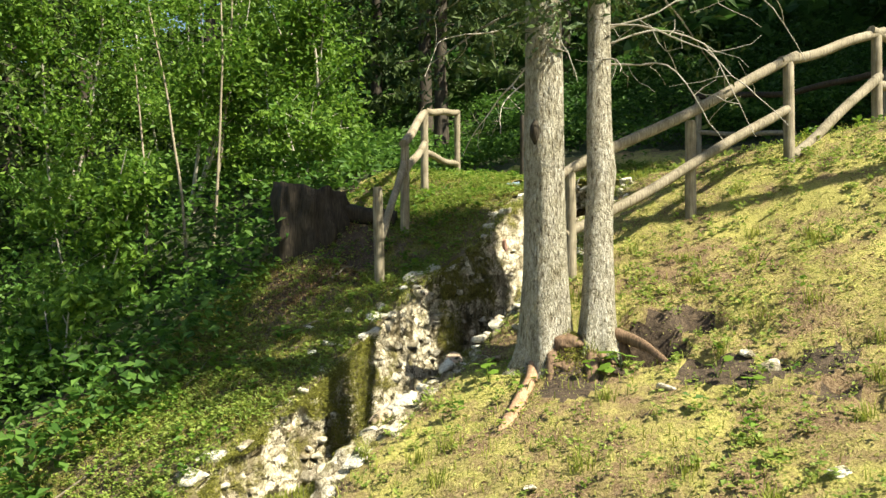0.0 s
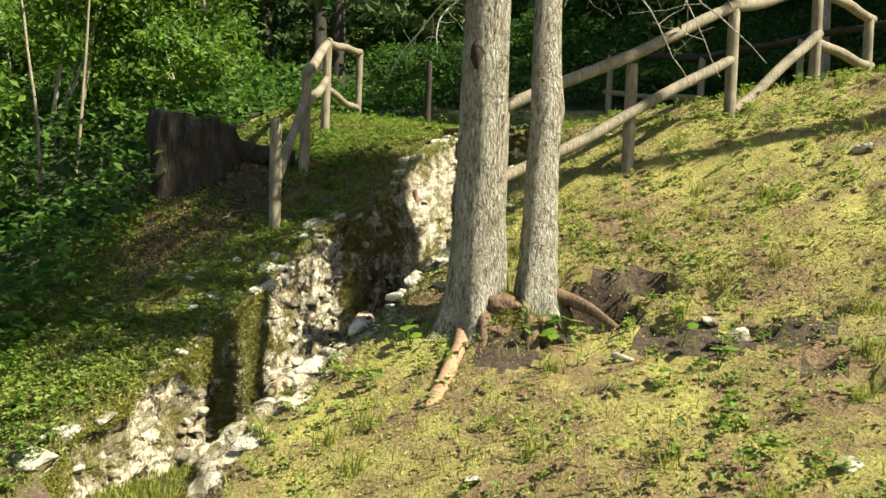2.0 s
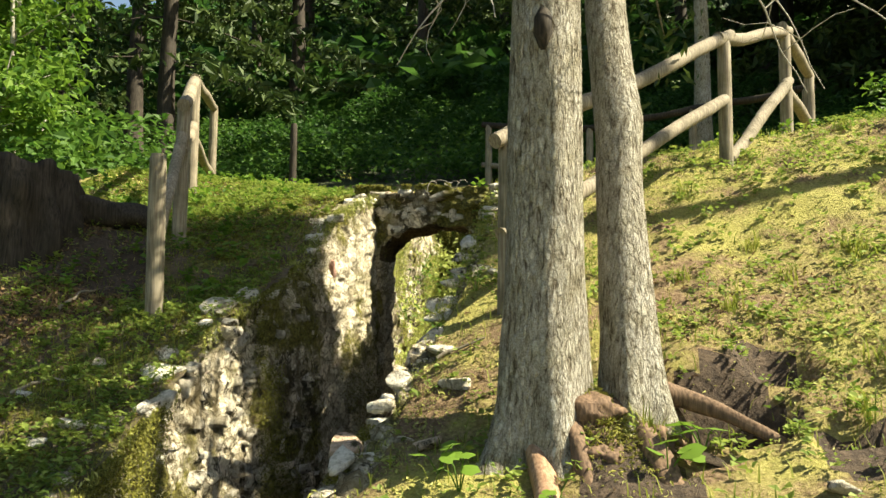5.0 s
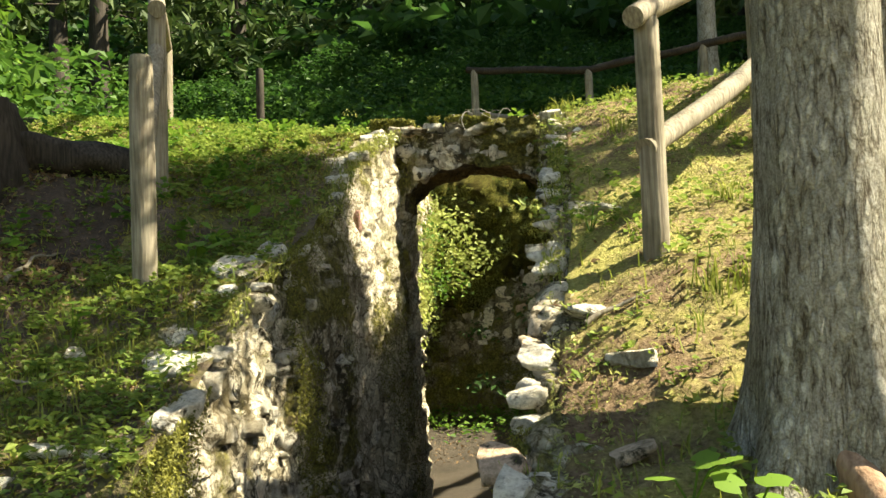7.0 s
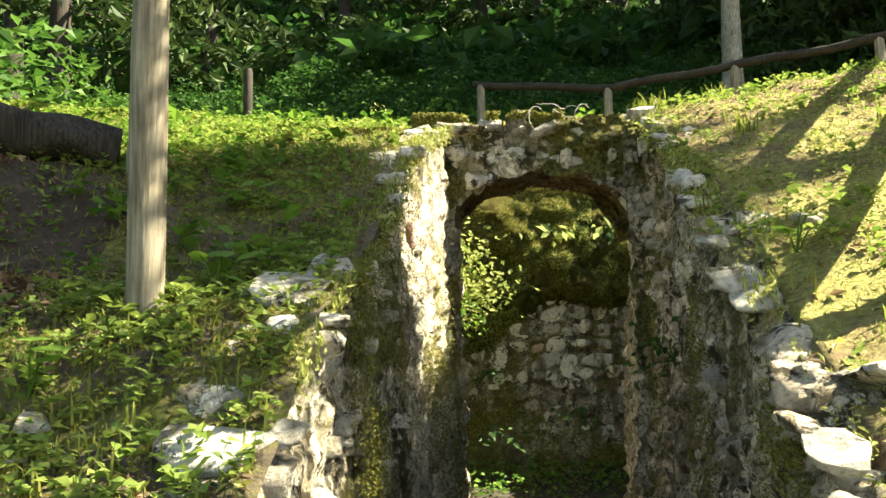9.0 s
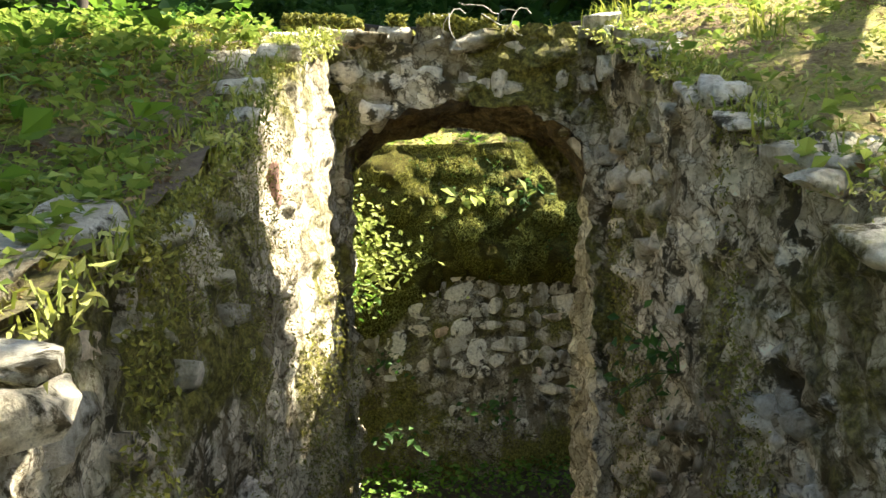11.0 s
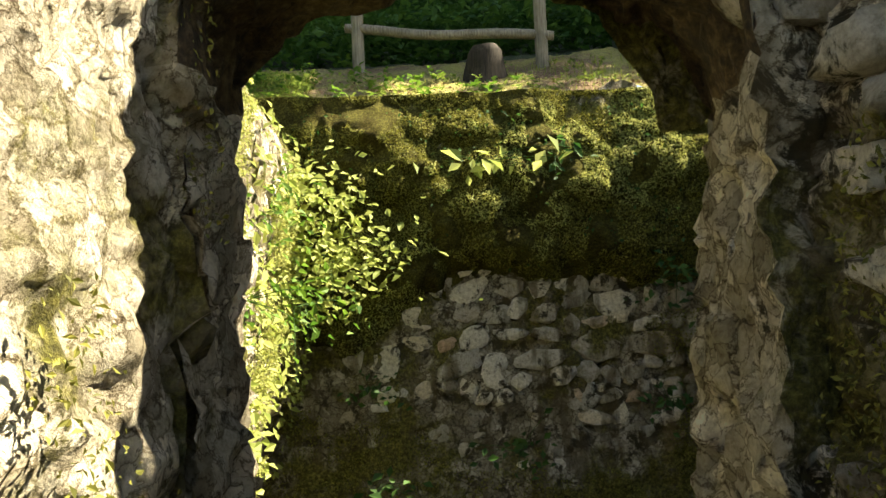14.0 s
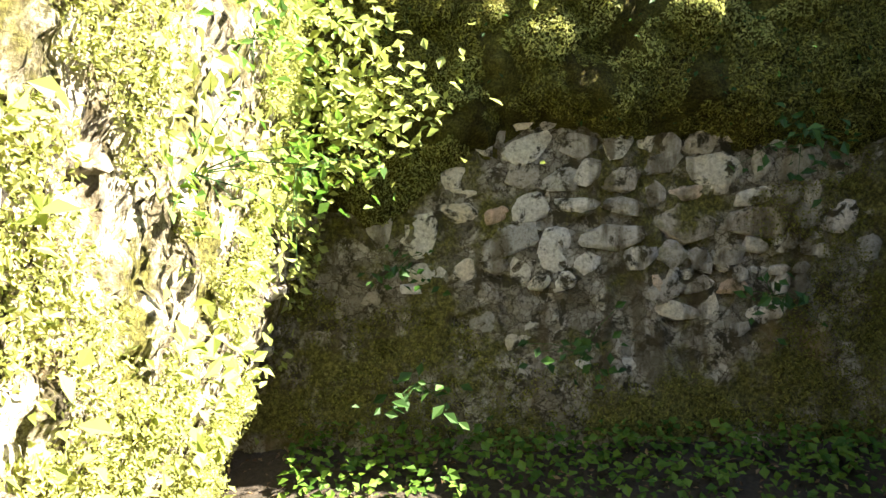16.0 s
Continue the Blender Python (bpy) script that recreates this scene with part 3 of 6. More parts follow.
wall_chamber_right = thing("wall_chamber_right", "shaded rubble chamber wall", "wall", (CX1, YB, 0), kind="structure")

BOT = -0.25
sheet("rubble_face", WALL, lambda u, v: (left_face(lerp(Y0, YA + 0.1, u)) - 0.04 + 0.09 * (1 - v) - 0.24 * ease(0.93, 1, v), lerp(Y0, YA + 0.1, u), lerp(BOT, ground_z(XL, lerp(Y0, YA + 0.1, u)), np.minimum(v / 0.95, 1)) - 0.05 * ease(0.94, 1, v)), 280, 160, wall_left, 0.036)
lf = wall_left.children[0].data
lf.materials.append(WALL_MOSSY_SHADED)
lf.materials.append(WALL_SUNLIT)
lc = np.zeros(len(lf.polygons) * 3)
lf.polygons.foreach_get("center", lc)
ly, lz = lc[1::3] + (wall_left.location[1] if abs(lc[1::3].mean()) < 3 else 0), lc[2::3]
# Shade and sun put into colour: dark mossy copy from 6.4, pale beyond 7.0.
edge_a, edge_b = ly + 0.25 * fbm(ly * 3, lz * 3, 0, 33), ly + 0.2 * fbm(ly * 5, lz * 2, 0, 34)
lf.polygons.foreach_set("material_index", np.where(edge_b > 7.0, 2, np.where(edge_a > 6.4, 1, 0)).astype(np.int32))
def right_top(y):
    """The broken upper edge of the right wall, a little proud of the turf behind it."""
    return ground_z(right_face(y) + 0.12, y, False) - 0.01 + 0.05 * fbm(y * 5, 0 * y, 0, 141) + 0.035 * fbm(y * 17, 0 * y, 0, 142)


sheet("rubble_face", WALL, lambda u, v: (right_face(lerp(Y0, YA + 0.1, u)) + 0.03 - 0.05 * (1 - v) + 0.3 * ease(0.95, 1, v), lerp(Y0, YA + 0.1, u), lerp(BOT, right_top(lerp(Y0, YA + 0.1, u)), np.minimum(v / 0.96, 1)) - 0.12 * ease(0.965, 1, v)), 280, 160, wall_right, 0.05)


def arch_z(x):
    t = np.clip((x - (JL + JR) / 2) / ((JR - JL) / 2), -1, 1)
    return SPRING + (CROWN - SPRING) * np.sqrt(np.clip(1 - t * t, 0, 1)) ** 0.9


AX0, AX1 = XL - 0.15, XR + 0.25
for y, far in ((YA, 0), (YB, 1)):
    x0, x1 = (AX0, AX1) if not far else (CX0, CX1)
    jr = JR + 0.1 * far
    sheet("pier", WALL, lambda u, v: (lerp(x0, JL, u), y + 0 * u, lerp(BOT, SPRING, v)), 16 if not far else 30, 90, wall_arch)
    sheet("pier", WALL, lambda u, v: (lerp(jr - 0.1 * far * (1 - v ** 3), x1, u), y + 0 * u, lerp(BOT, SPRING, v)), 16 if not far else 50, 90, wall_arch)
    sheet("spandrel", WALL_MOSSY_SHADED, lambda u, v: (lerp(JL, jr, u), y + 0 * u, lerp(arch_z(lerp(JL, jr, u)), ground_z(lerp(JL, jr, u), y), v)), 44, 30, wall_arch)
    sheet("spandrel", WALL_MOSSY_SHADED, lambda u, v: (lerp(x0, JL, u), y + 0 * u, lerp(SPRING, ground_z(lerp(x0, JL, u), y), v)), 16 if not far else 30, 30, wall_arch)
    sheet("spandrel", WALL_MOSSY_SHADED, lambda u, v: (lerp(jr, x1, u), y + 0 * u, lerp(SPRING, ground_z(lerp(jr, x1, u), y), v)), 16 if not far else 50, 30, wall_arch)
sheet("jamb", PLASTER, lambda u, v: (JL + 0.05 * (1 - v) + 0 * u, lerp(YA, YB, u), lerp(BOT, SPRING, v)), 24, 90, wall_arch)
sheet("jamb", PLASTER, lambda u, v: (JR + 0.1 * u * v ** 3, lerp(YA, YB, u), lerp(BOT, SPRING, v)), 24, 90, wall_arch)
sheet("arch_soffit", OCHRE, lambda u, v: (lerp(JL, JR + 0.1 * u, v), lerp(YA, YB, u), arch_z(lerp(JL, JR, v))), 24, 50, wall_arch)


def back_y(x, z):
    return CY1 - 0.02 - 0.16 * (1 - ease(-0.1, 0.7, z)) - 0.10 * ease(1.55, 1.8, z) + 0.12 * ease(2.2, 2.7, z)


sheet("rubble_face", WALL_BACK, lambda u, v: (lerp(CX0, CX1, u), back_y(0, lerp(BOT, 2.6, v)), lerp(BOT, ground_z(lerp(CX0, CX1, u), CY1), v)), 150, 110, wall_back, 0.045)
def left_x(z):
    """The chamber's left wall leans inwards over its foot."""
    return -4.75 + 0.42 * ease(-0.3, 1.2, z) + 0.06 * ease(1.4, 2.2, z) - 0.25 * ease(2.2, 2.7, z)


sheet("rubble_face", WALL, lambda u, v: (left_x(lerp(BOT, 2.6, v)) + 0 * u, lerp(YB, CY1, u), lerp(BOT, ground_z(CX0, lerp(YB, CY1, u)), v)), 140, 110, wall_chamber_left, 0.045)
sheet("rubble_face", WALL_MOSSY_SHADED, lambda u, v: (CX1 + 0 * u, lerp(YB, CY1, u), lerp(BOT, ground_z(CX1, lerp(YB, CY1, u)), v)), 60, 50, wall_chamber_right)

# floor of trench and chamber in one piece of earth
fx, fy = np.arange(CX0 - 0.1, CX1 + 0.1, 0.06), np.arange(3.3, CY1 + 0.2, 0.06)
FX, FY = np.meshgrid(fx, fy, indexing="ij")
FZ = floor_z(FX, FY) + 0.12 * ease(10.9, 11.75, FY) + 0.03 * fbm(FX * 3, FY * 3, 0, 12) - 0.12 * (1 - ease(3.3, 3.8, FY))
floor_ob = solid("floor", np.stack([FX, FY, FZ], -1).reshape(-1, 3), grid_faces(len(fx), len(fy)), DARK_EARTH)
tagged(floor_ob, "dark trodden earth floor of the trench", "floor", kind="structure")

# ---- trees ----
def trunk_line(base, top, bend=0.0, n=24, seed=0):
    t = np.linspace(0, 1, n)[:, None]
    p = np.asarray(base) * (1 - t) + np.asarray(top) * t
    p[:, 0] += bend * np.sin(t[:, 0] * np.pi) + 0.02 * vnoise(t[:, 0] * 6, 0, 0, seed)
    return p


def near_spruce(x, y, r, height, lean, seed, label, crook=0.0, swell=0.0):
    z = float(ground_z(x, y)) - 0.12
    tr = thing("spruce_tree", label, "tree", (x, y, z))
    hs = np.concatenate([np.linspace(0, 1.2, 26), np.linspace(1.3, height, 40)])
    th = np.linspace(0, 2 * np.pi, 40, endpoint=False)
    flare = 1 + 0.4 * np.exp(-hs / 0.13) + 0.28 * np.exp(-hs / 0.7)
    rad = r * flare * (1 - 0.85 * hs / height)
    lobes = 1 + (0.28 * np.exp(-hs / 0.22))[:, None] * np.sin(th * 5 + seed)[None] + 0.04 * vnoise(np.cos(th)[None] * 2, np.sin(th)[None] * 2, hs[:, None] * 2.5, seed) + 0.025 * vnoise(np.cos(th)[None] * 9, np.sin(th)[None] * 9, hs[:, None] * 7, seed + 3)
    R = rad[:, None] * lobes
    sway = np.minimum(hs, 2.2) + 0.15 * np.maximum(hs - 2.2, 0)
    cx = x + lean[0] * sway + crook * np.exp(-((hs - 1.3) / 0.2) ** 2)
    cy = y + lean[1] * sway
    R = R * (1 + swell * np.exp(-((hs - 1.32) / 0.1) ** 2))[:, None]
    v = np.stack([cx[:, None] + R * np.cos(th), cy[:, None] + R * np.sin(th), z + hs[:, None] + 0 * R], -1)
    n, s = R.shape
    idx = np.arange(n * s).reshape(n, s)
    f = np.stack([idx[:-1], np.roll(idx[:-1], -1, 1), np.roll(idx[1:], -1, 1), idx[1:]], -1).reshape(-1, 4)
    solid("trunk", v.reshape(-1, 3), f, BARK, tr)
    return tr, lambda h: np.array([x + lean[0] * (min(h, 2.2) + 0.15 * max(h - 2.2, 0)), y + lean[1] * (min(h, 2.2) + 0.15 * max(h - 2.2, 0)), z + h])


def spray(start, way, length, rng, droop=0.25):
    """A spruce branch with hanging needle twigs: limb points and needle leaves."""
    t = np.linspace(0, 1, 8)[:, None]
    way = np.asarray(way, float)
    p = np.asarray(start) + way * length * t + np.array([0, 0, -droop * length]) * t ** 2
    k = int(60 * length)
    at = rng.uniform(0.15, 1, k)
    c = np.asarray(start) + way * length * at[:, None] + np.array([0, 0, -droop * length]) * at[:, None] ** 2
    side = np.cross(way, [0, 0, 1.0])
    c = c + side * rng.normal(0, 0.16 * length, k)[:, None] * (1.1 - at[:, None]) + np.array([0, 0, -1.0]) * np.abs(rng.normal(0, 0.10, k))[:, None] + rng.normal(0, 0.03, (k, 3))
    return p, c


def conifer(x, y, height, r, spread, low, seed, label, density=1.0, group="forest spruces", bark=SHADED_BARK):
    rng = np.random.default_rng(seed)
    z = float(ground_z(x, y)) - 0.2
    tr = thing("spruce_tree", label, "tree", (x, y, z), group=group)
    hs = np.linspace(0, height, 14)
    v, f = tube(np.stack([x + 0.05 * vnoise(hs, seed), y + 0 * hs, z + hs], 1), r * (1.02 - hs / height) * (1 + 0.5 * np.exp(-hs / 0.4)), 10, 0.08, seed)
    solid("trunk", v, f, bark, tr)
    limbs, cs = [], []
    h = low
    while h < height * 0.98:
        ln = spread * (1 - (h / height)) ** 0.7 + 0.25
        for _ in range(max(3, int(5 * density))):
            a = rng.uniform(0, 2 * np.pi)
            p, c = spray((x, y, z + h), (np.cos(a), np.sin(a), rng.uniform(-0.15, 0.15)), ln * rng.uniform(0.7, 1.1), rng)
            limbs.append(tube(p[::2], np.linspace(0.02, 0.006, 4), 4, cap=False))
            cs.append(c)
        h += rng.uniform(0.35, 0.6) / density
    c = np.vstack(cs)[::2] if y > 19 or x < -15 else np.vstack(cs)
    tagged(solid("branchwork", *joined(limbs), SHADED_BARK, tr), kind="stuff")
    nrm = unit(rng.normal(size=c.shape) + [0, 0, 0.8])
    solid("crown", *leaf_mesh(c, nrm, rng.uniform(0.14, 0.34, len(c)) * (1.35 if y > 19 or x < -15 else 1.0), 0.38, rng), NEEDLE, tr, smooth=False)
    return tr


def leafy(x, y, height, r, width, seed, mat, label, leaves, size, trunks=1, name="broadleaf_tree", category="tree", group="", base=0.25):
    """A bush or small tree: stems that fork, and leaves in uneven clumps."""
    rng = np.random.default_rng(seed)
    z = float(ground_z(x, y)) - 0.05
    tr = thing(name, label, category, (x, y, z), group=group)
    limbs, tips = [], []
    for k in range(trunks):
        a = rng.uniform(0, 2 * np.pi)
        off = np.array([np.cos(a), np.sin(a), 0]) * width * (0.12 if trunks > 1 else 0.03)
        end = np.array([x, y, z]) + off * 4 + np.array([rng.normal(0, width * 0.1), rng.normal(0, width * 0.1), height * rng.uniform(0.75, 1)])
        p = trunk_line(np.array([x, y, z]) + off * 0.5, end, rng.normal(0, 0.12), 9, seed + k)
        limbs.append(tube(p, np.linspace(r, r * 0.2, 9), 6, 0.06, seed))
        for q in range(int(7 + height)):
            s = rng.uniform(base, 1)
            st = p[int(s * 8)]
            w = unit(rng.normal(size=3) * [1, 1, 0.35] + [0, 0, 0.35])
            ln = width * rng.uniform(0.3, 0.6) * (1.15 - 0.6 * s)
            bp = st + w * ln * np.linspace(0, 1, 4)[:, None]
            limbs.append(tube(bp, np.linspace(r * 0.35, r * 0.1, 4), 4, cap=False))
            tips += [bp[1], bp[2], bp[3]]
    tips = np.array(tips)
    tagged(solid("branchwork", *joined(limbs), BARK if r > 0.05 else TWIG, tr), kind="stuff")
    pick = tips[rng.integers(0, len(tips), leaves)]
    c = pick + rng.normal(0, 1, (leaves, 3)) * [width * 0.085, width * 0.085, height * 0.028 + 0.03]
    c[:, 2] = np.maximum(c[:, 2], ground_z(c[:, 0], c[:, 1], False) + 0.03)
    nrm = unit(rng.normal(size=c.shape) * 0.8 + [0, 0, 0.9])
    solid("crown" if category == "tree" else "leaves", *leaf_mesh(c, nrm, rng.uniform(0.6, 1.3, leaves) * size, 0.6, rng), mat, tr, smooth=False)
    return tr


def crown_for(tr, at, low, high, spread, seed, sides, near=False):
    """Needle branches on a trunk; sides lists the bearings kept free of the lowest boughs."""
    rng = np.random.default_rng(seed)
    limbs, cs = [], []
    h = low
    while h < high:
        ln = spread * (1 - 0.85 * (h - low) / (high - low)) + 0.2
        for _ in range(4):
            a = rng.uniform(0, 2 * np.pi)
            if h < low + 1.2 and sides and not sides[0] < a < sides[1]:
                continue
            p, c = spray(at(h), (np.cos(a), np.sin(a), rng.uniform(-0.2, 0.1)), ln * rng.uniform(0.6, 1.1), rng, 0.3)
            limbs.append(tube(p[::2], np.linspace(0.018, 0.005, 4), 4, cap=False))
            cs.append(c)
        h += rng.uniform(0.25, 0.45)
    c = np.vstack(cs)
    tagged(solid("branchwork", *joined(limbs), BARK, tr), kind="stuff")
    c = np.repeat(c, 2, 0) + rng.normal(0, 0.06, (2 * len(c), 3))
    solid("crown", *leaf_mesh(c, unit(rng.normal(size=c.shape) + [0, 0, 0.6]), rng.uniform(0.05, 0.15, len(c)), 0.25, rng), NEEDLE, tr, smooth=False)


def dead_twig(tr, start, way, length, seed, r=0.0075):
    """A bare crooked branch with side twigs."""
    rng = np.random.default_rng(seed)
    n = 12
    d = np.asarray(way, float)
    pts = [np.asarray(start, float)]
    for k in range(n):
        d = unit(d + rng.normal(0, 0.2, 3) + [0, 0, -0.17])
        pts.append(pts[-1] + d * length / n)
    parts = [tube(pts, np.linspace(r, 0.002, n + 1), 6, 0.1, seed)]
    for k in range(2, n, 2):
        e = unit(rng.normal(size=3) + [0, 0, -0.4])
        q = [pts[k]]
        for _ in range(4):
            e = unit(e + rng.normal(0, 0.35, 3))
            q.append(q[-1] + e * length * 0.07)
        parts.append(tube(q, np.linspace(0.003, 0.001, 5), 4, cap=False))
    v, f = joined(parts)
    return solid("dead_branch", v, f, TWIG, tr)


tree1, at1 = near_spruce(-2.495, 4.94, 0.145, 11.0, (0.012, -0.03), 1, "tall spruce with grey flaky bark and a dark knot hole")
tree2, at2 = near_spruce(-2.145, 5.0, 0.098, 10.0, (-0.06, 0.16), 4, "slimmer leaning spruce growing from the shared root mound", 0.02, 0.1)
crown_for(tree1, at1, 3.0, 10.5, 1.6, 11, (1.6, 5.0))
crown_for(tree2, at2, 2.7, 9.5, 1.6, 12, (0.9, 4.4))


def low_boughs(tr, at, n, h0, h1, a0, a1, l0, l1, seed, density=5):
    """Dense drooping boughs low on one side of the trunk."""
    rng = np.random.default_rng(seed)
    for _ in range(n):
        a, h = rng.uniform(a0, a1), rng.uniform(h0, h1)
        p, c = spray(at(h), (np.cos(a), np.sin(a), rng.uniform(-0.1, 0.15)), rng.uniform(l0, l1), rng, 0.12)
        c = np.repeat(c, density, 0) + rng.normal(0, 0.07, (density * len(c), 3))
        bough = solid("bough", *joined([tube(p, np.linspace(0.016, 0.004, 8), 6, cap=False)]), BARK, tr)
        tagged(solid("needles", *leaf_mesh(c, unit(rng.normal(size=c.shape) + [0, 0, 0.6]), rng.uniform(0.04, 0.11, len(c)), 0.25, rng), NEEDLE, bough, smooth=False), kind="stuff")


# Four boughs added, mostly above the view, to dapple wall and bank.
low_boughs(tree2, at2, 4, 2.6, 3.4, 1.0, 2.2, 0.7, 1.2, 41, 6)
low_boughs(tree1, at1, 4, 2.4, 2.75, -1.9, -0.5, 0.35, 0.6, 43, 4)
low_boughs(tree2, at2, 2, 2.5, 2.8, -1.5, -0.9, 0.5, 0.7, 42, 6)
for k, (h, w, ln) in enumerate([(2.0, (-0.7, -0.5, 0.0), 0.6), (2.15, (-0.9, -0.2, 0), 0.9), (2.3, (0.7, -0.7, 0.2), 0.6), (2.4, (-0.8, -0.2, 0.1), 1.1)]):
    dead_twig(tree1, at1(h), w, ln, 300 + k)
for k, (h, w, ln) in enumerate([(2.2, (0.9, 0.35, 0.2), 1.5), (2.05, (0.85, 0.1, 0.3), 1.2), (2.3, (0.8, 0.5, 0.3), 1.7), (2.1, (0.5, -0.7, 0.2), 0.8), (2.35, (0.95, 0.2, 0.1), 1.6)]):
    dead_twig(tree2, at2(h), w, ln, 310 + k)
kn = at1(1.62)
v, f = tube([kn + [-0.0, -0.125, -0.09], kn + [0.0, -0.132, -0.03], kn + [0, -0.132, 0.03], kn + [0, -0.125, 0.08]], [0.012, 0.035, 0.032, 0.010], 10, 0.3, 5)
solid("knot_hole", v, f, DARKWOOD, tree1, "dark rotted knot hole")


def root(tr, pts, radii, seed, mat, name="root", rough=0.45):
    t = np.linspace(0, len(pts) - 1, 18)
    pp = np.stack([np.interp(t, range(len(pts)), [q[k] for q in pts]) for k in range(3)], 1)
    pp[1:-1] = (pp[:-2] + pp[1:-1] + pp[2:]) / 3
    rr = np.interp(t, range(len(pts)), radii)
    return solid(name, *tube(pp - [0, 0, 0.035], rr, 14, rough, seed), mat, tr)


def on(x, y, up=0.0):
    return (x, y, float(ground_z(x, y)) + up)


root(tree1, [on(-2.5, 4.8, 0.05), on(-2.46, 4.66, 0.05), on(-2.44, 4.5, 0.05), on(-2.385, 4.33, 0.045), on(-2.37, 4.2, 0.03), on(-2.34, 4.06, -0.01)], [0.05, 0.042, 0.038, 0.039, 0.042, 0.034], 3, BARE, rough=0.25)
rng_moss = np.random.default_rng(77)


def burl(tr, at, size, seed, mat):
    """A knotted swelling of roots at the foot of a trunk."""
    u, v = np.meshgrid(np.linspace(0, 2 * np.pi, 40, endpoint=False), np.linspace(0.04, np.pi - 0.04, 22), indexing="ij")
    d = np.stack([np.cos(u) * np.sin(v), np.sin(u) * np.sin(v), np.cos(v)], -1)
    r = 1 + 0.55 * fbm(d[..., 0] * 2.6 + seed, d[..., 1] * 2.6, d[..., 2] * 2.6, seed)
    p = np.asarray(at) + d * r[..., None] * np.asarray(size)
    i = np.arange(40 * 22).reshape(40, 22)
    f = np.stack([i[:, :-1], i[:, 1:], np.roll(i, -1, 0)[:, 1:], np.roll(i, -1, 0)[:, :-1]], -1).reshape(-1, 4)
    solid("root_burl", p.reshape(-1, 3), f, mat, tr, "knotted reddish root swelling")


burl(tree1, on(-2.34, 4.93, -0.03), (0.16, 0.13, 0.1), 3, ROOT)
burl(tree1, on(-2.28, 4.78, -0.06), (0.09, 0.08, 0.06), 5, ROOT)
burl(tree2, on(-2.08, 4.93, -0.05), (0.11, 0.08, 0.06), 8, ROOT)
k = 2600
mx_, my_ = rng_moss.normal(-2.27, 0.13, k), rng_moss.normal(4.86, 0.09, k)
mc = np.stack([mx_, my_, ground_z(mx_, my_) + 0.09 * np.exp(-(((mx_ + 2.33) / 0.13) ** 2 + ((my_ - 4.92) / 0.1) ** 2)) + rng_moss.uniform(-0.01, 0.02, k)], 1)
tagged(solid("moss", *leaf_mesh(mc, unit(rng_moss.normal(size=mc.shape) + [0, 0, 0.8]), rng_moss.uniform(0.01, 0.028, k), 0.4, rng_moss), MOSS_DARK, smooth=False), "moss growing over the shared tree roots", "moss", kind="stuff")
root(tree1, [on(-2.42, 4.88, 0.08), on(-2.36, 4.76, 0.05), on(-2.31, 4.64, 0.0)], [0.06, 0.042, 0.025], 5, ROOT)
root(tree2, [on(-2.08, 5.1, 0.12), (-1.97, 5.12, gz(-1.6, 4.9) + 0.14), (-1.84, 5.08, gz(-1.6, 4.9) + 0.1), (-1.72, 4.99, gz(-1.6, 4.9) + 0.045), on(-1.6, 4.9, -0.02)], [0.05, 0.034, 0.028, 0.022, 0.012], 6, ROOT)
root(tree2, [on(-2.1, 5.16, 0.06), on(-1.96, 5.12, 0.05), on(-1.84, 5.1, -0.03)], [0.06, 0.045, 0.02], 7, ROOT)
root(tree2, [on(-2.2, 5.02, 0.03), on(-2.12, 4.84, 0.02), on(-2.06, 4.7, 0.01), on(-2.0, 4.62, -0.03)], [0.06, 0.05, 0.04, 0.02], 8, ROOT)

# ---- fences of round posts and rails ----
def post(fence, x, y, height, r=0.055, lean=(0, 0), seed=0, mat=None):
    z = float(ground_z(x, y))
    hs = np.array([-0.2, 0, 0.25, 0.5, 0.75, 0.97, 1.0]) * height
    rr = r * np.array([1.03, 1.03, 1, 1, 0.98, 0.96, 0.8])
    p = np.stack([x + lean[0] * hs, y + lean[1] * hs, z + hs], 1)
    v, f = tube(p, rr, 14, 0.05, seed)
    ob = solid("post", v, f, mat or WOOD, fence)
    return p[-1]


def rail(fence, a, b, r=0.05, seed=0, mat=None, over=0.1):
    a, b = np.asarray(a, float), np.asarray(b, float)
    d = unit(b - a)
    a, b = a - d * over, b + d * over
    t = np.linspace(0, 1, 12)[:, None]
    p = a * (1 - t) + b * t
    p[:, 2] += 0.012 * np.sin(t[:, 0] * 9 + seed) - 0.015 * np.sin(t[:, 0] * np.pi)
    rr = np.full(12, r)
    rr[[0, -1]] *= 0.92
    v, f = tube(p, rr, 14, 0.07, seed)
    return solid("rail", v, f, mat or WOOD, fence)


RP = [(-2.74, 5.86, 0.86), (-2.09, 6.84, 0.80), (-1.45, 7.57, 0.93), (-0.86, 8.51, 0.93), (-0.42, 9.65, 0.92)]
fence_right = thing("wooden_fence", "weathered round-pole fence climbing the sunlit bank", "fence", (RP[0][0], RP[0][1], float(ground_z(*RP[0][:2]))))
tops = [post(fence_right, x, y, h, 0.047, seed=k) for k, (x, y, h) in enumerate(RP)]
for k in range(4):
    if k == 1:
        continue
    e = 2 if k == 0 else k + 1
    rail(fence_right, tops[k] + [0, 0, 0.02], tops[e] + [0, 0, 0.02], 0.045, k)
rail(fence_right, (-2.75, 5.85, gz(-2.75, 5.9) + 0.36), (-1.47, 7.53, gz(-1.45, 7.59) + 0.52), 0.043, 8, over=0.03)
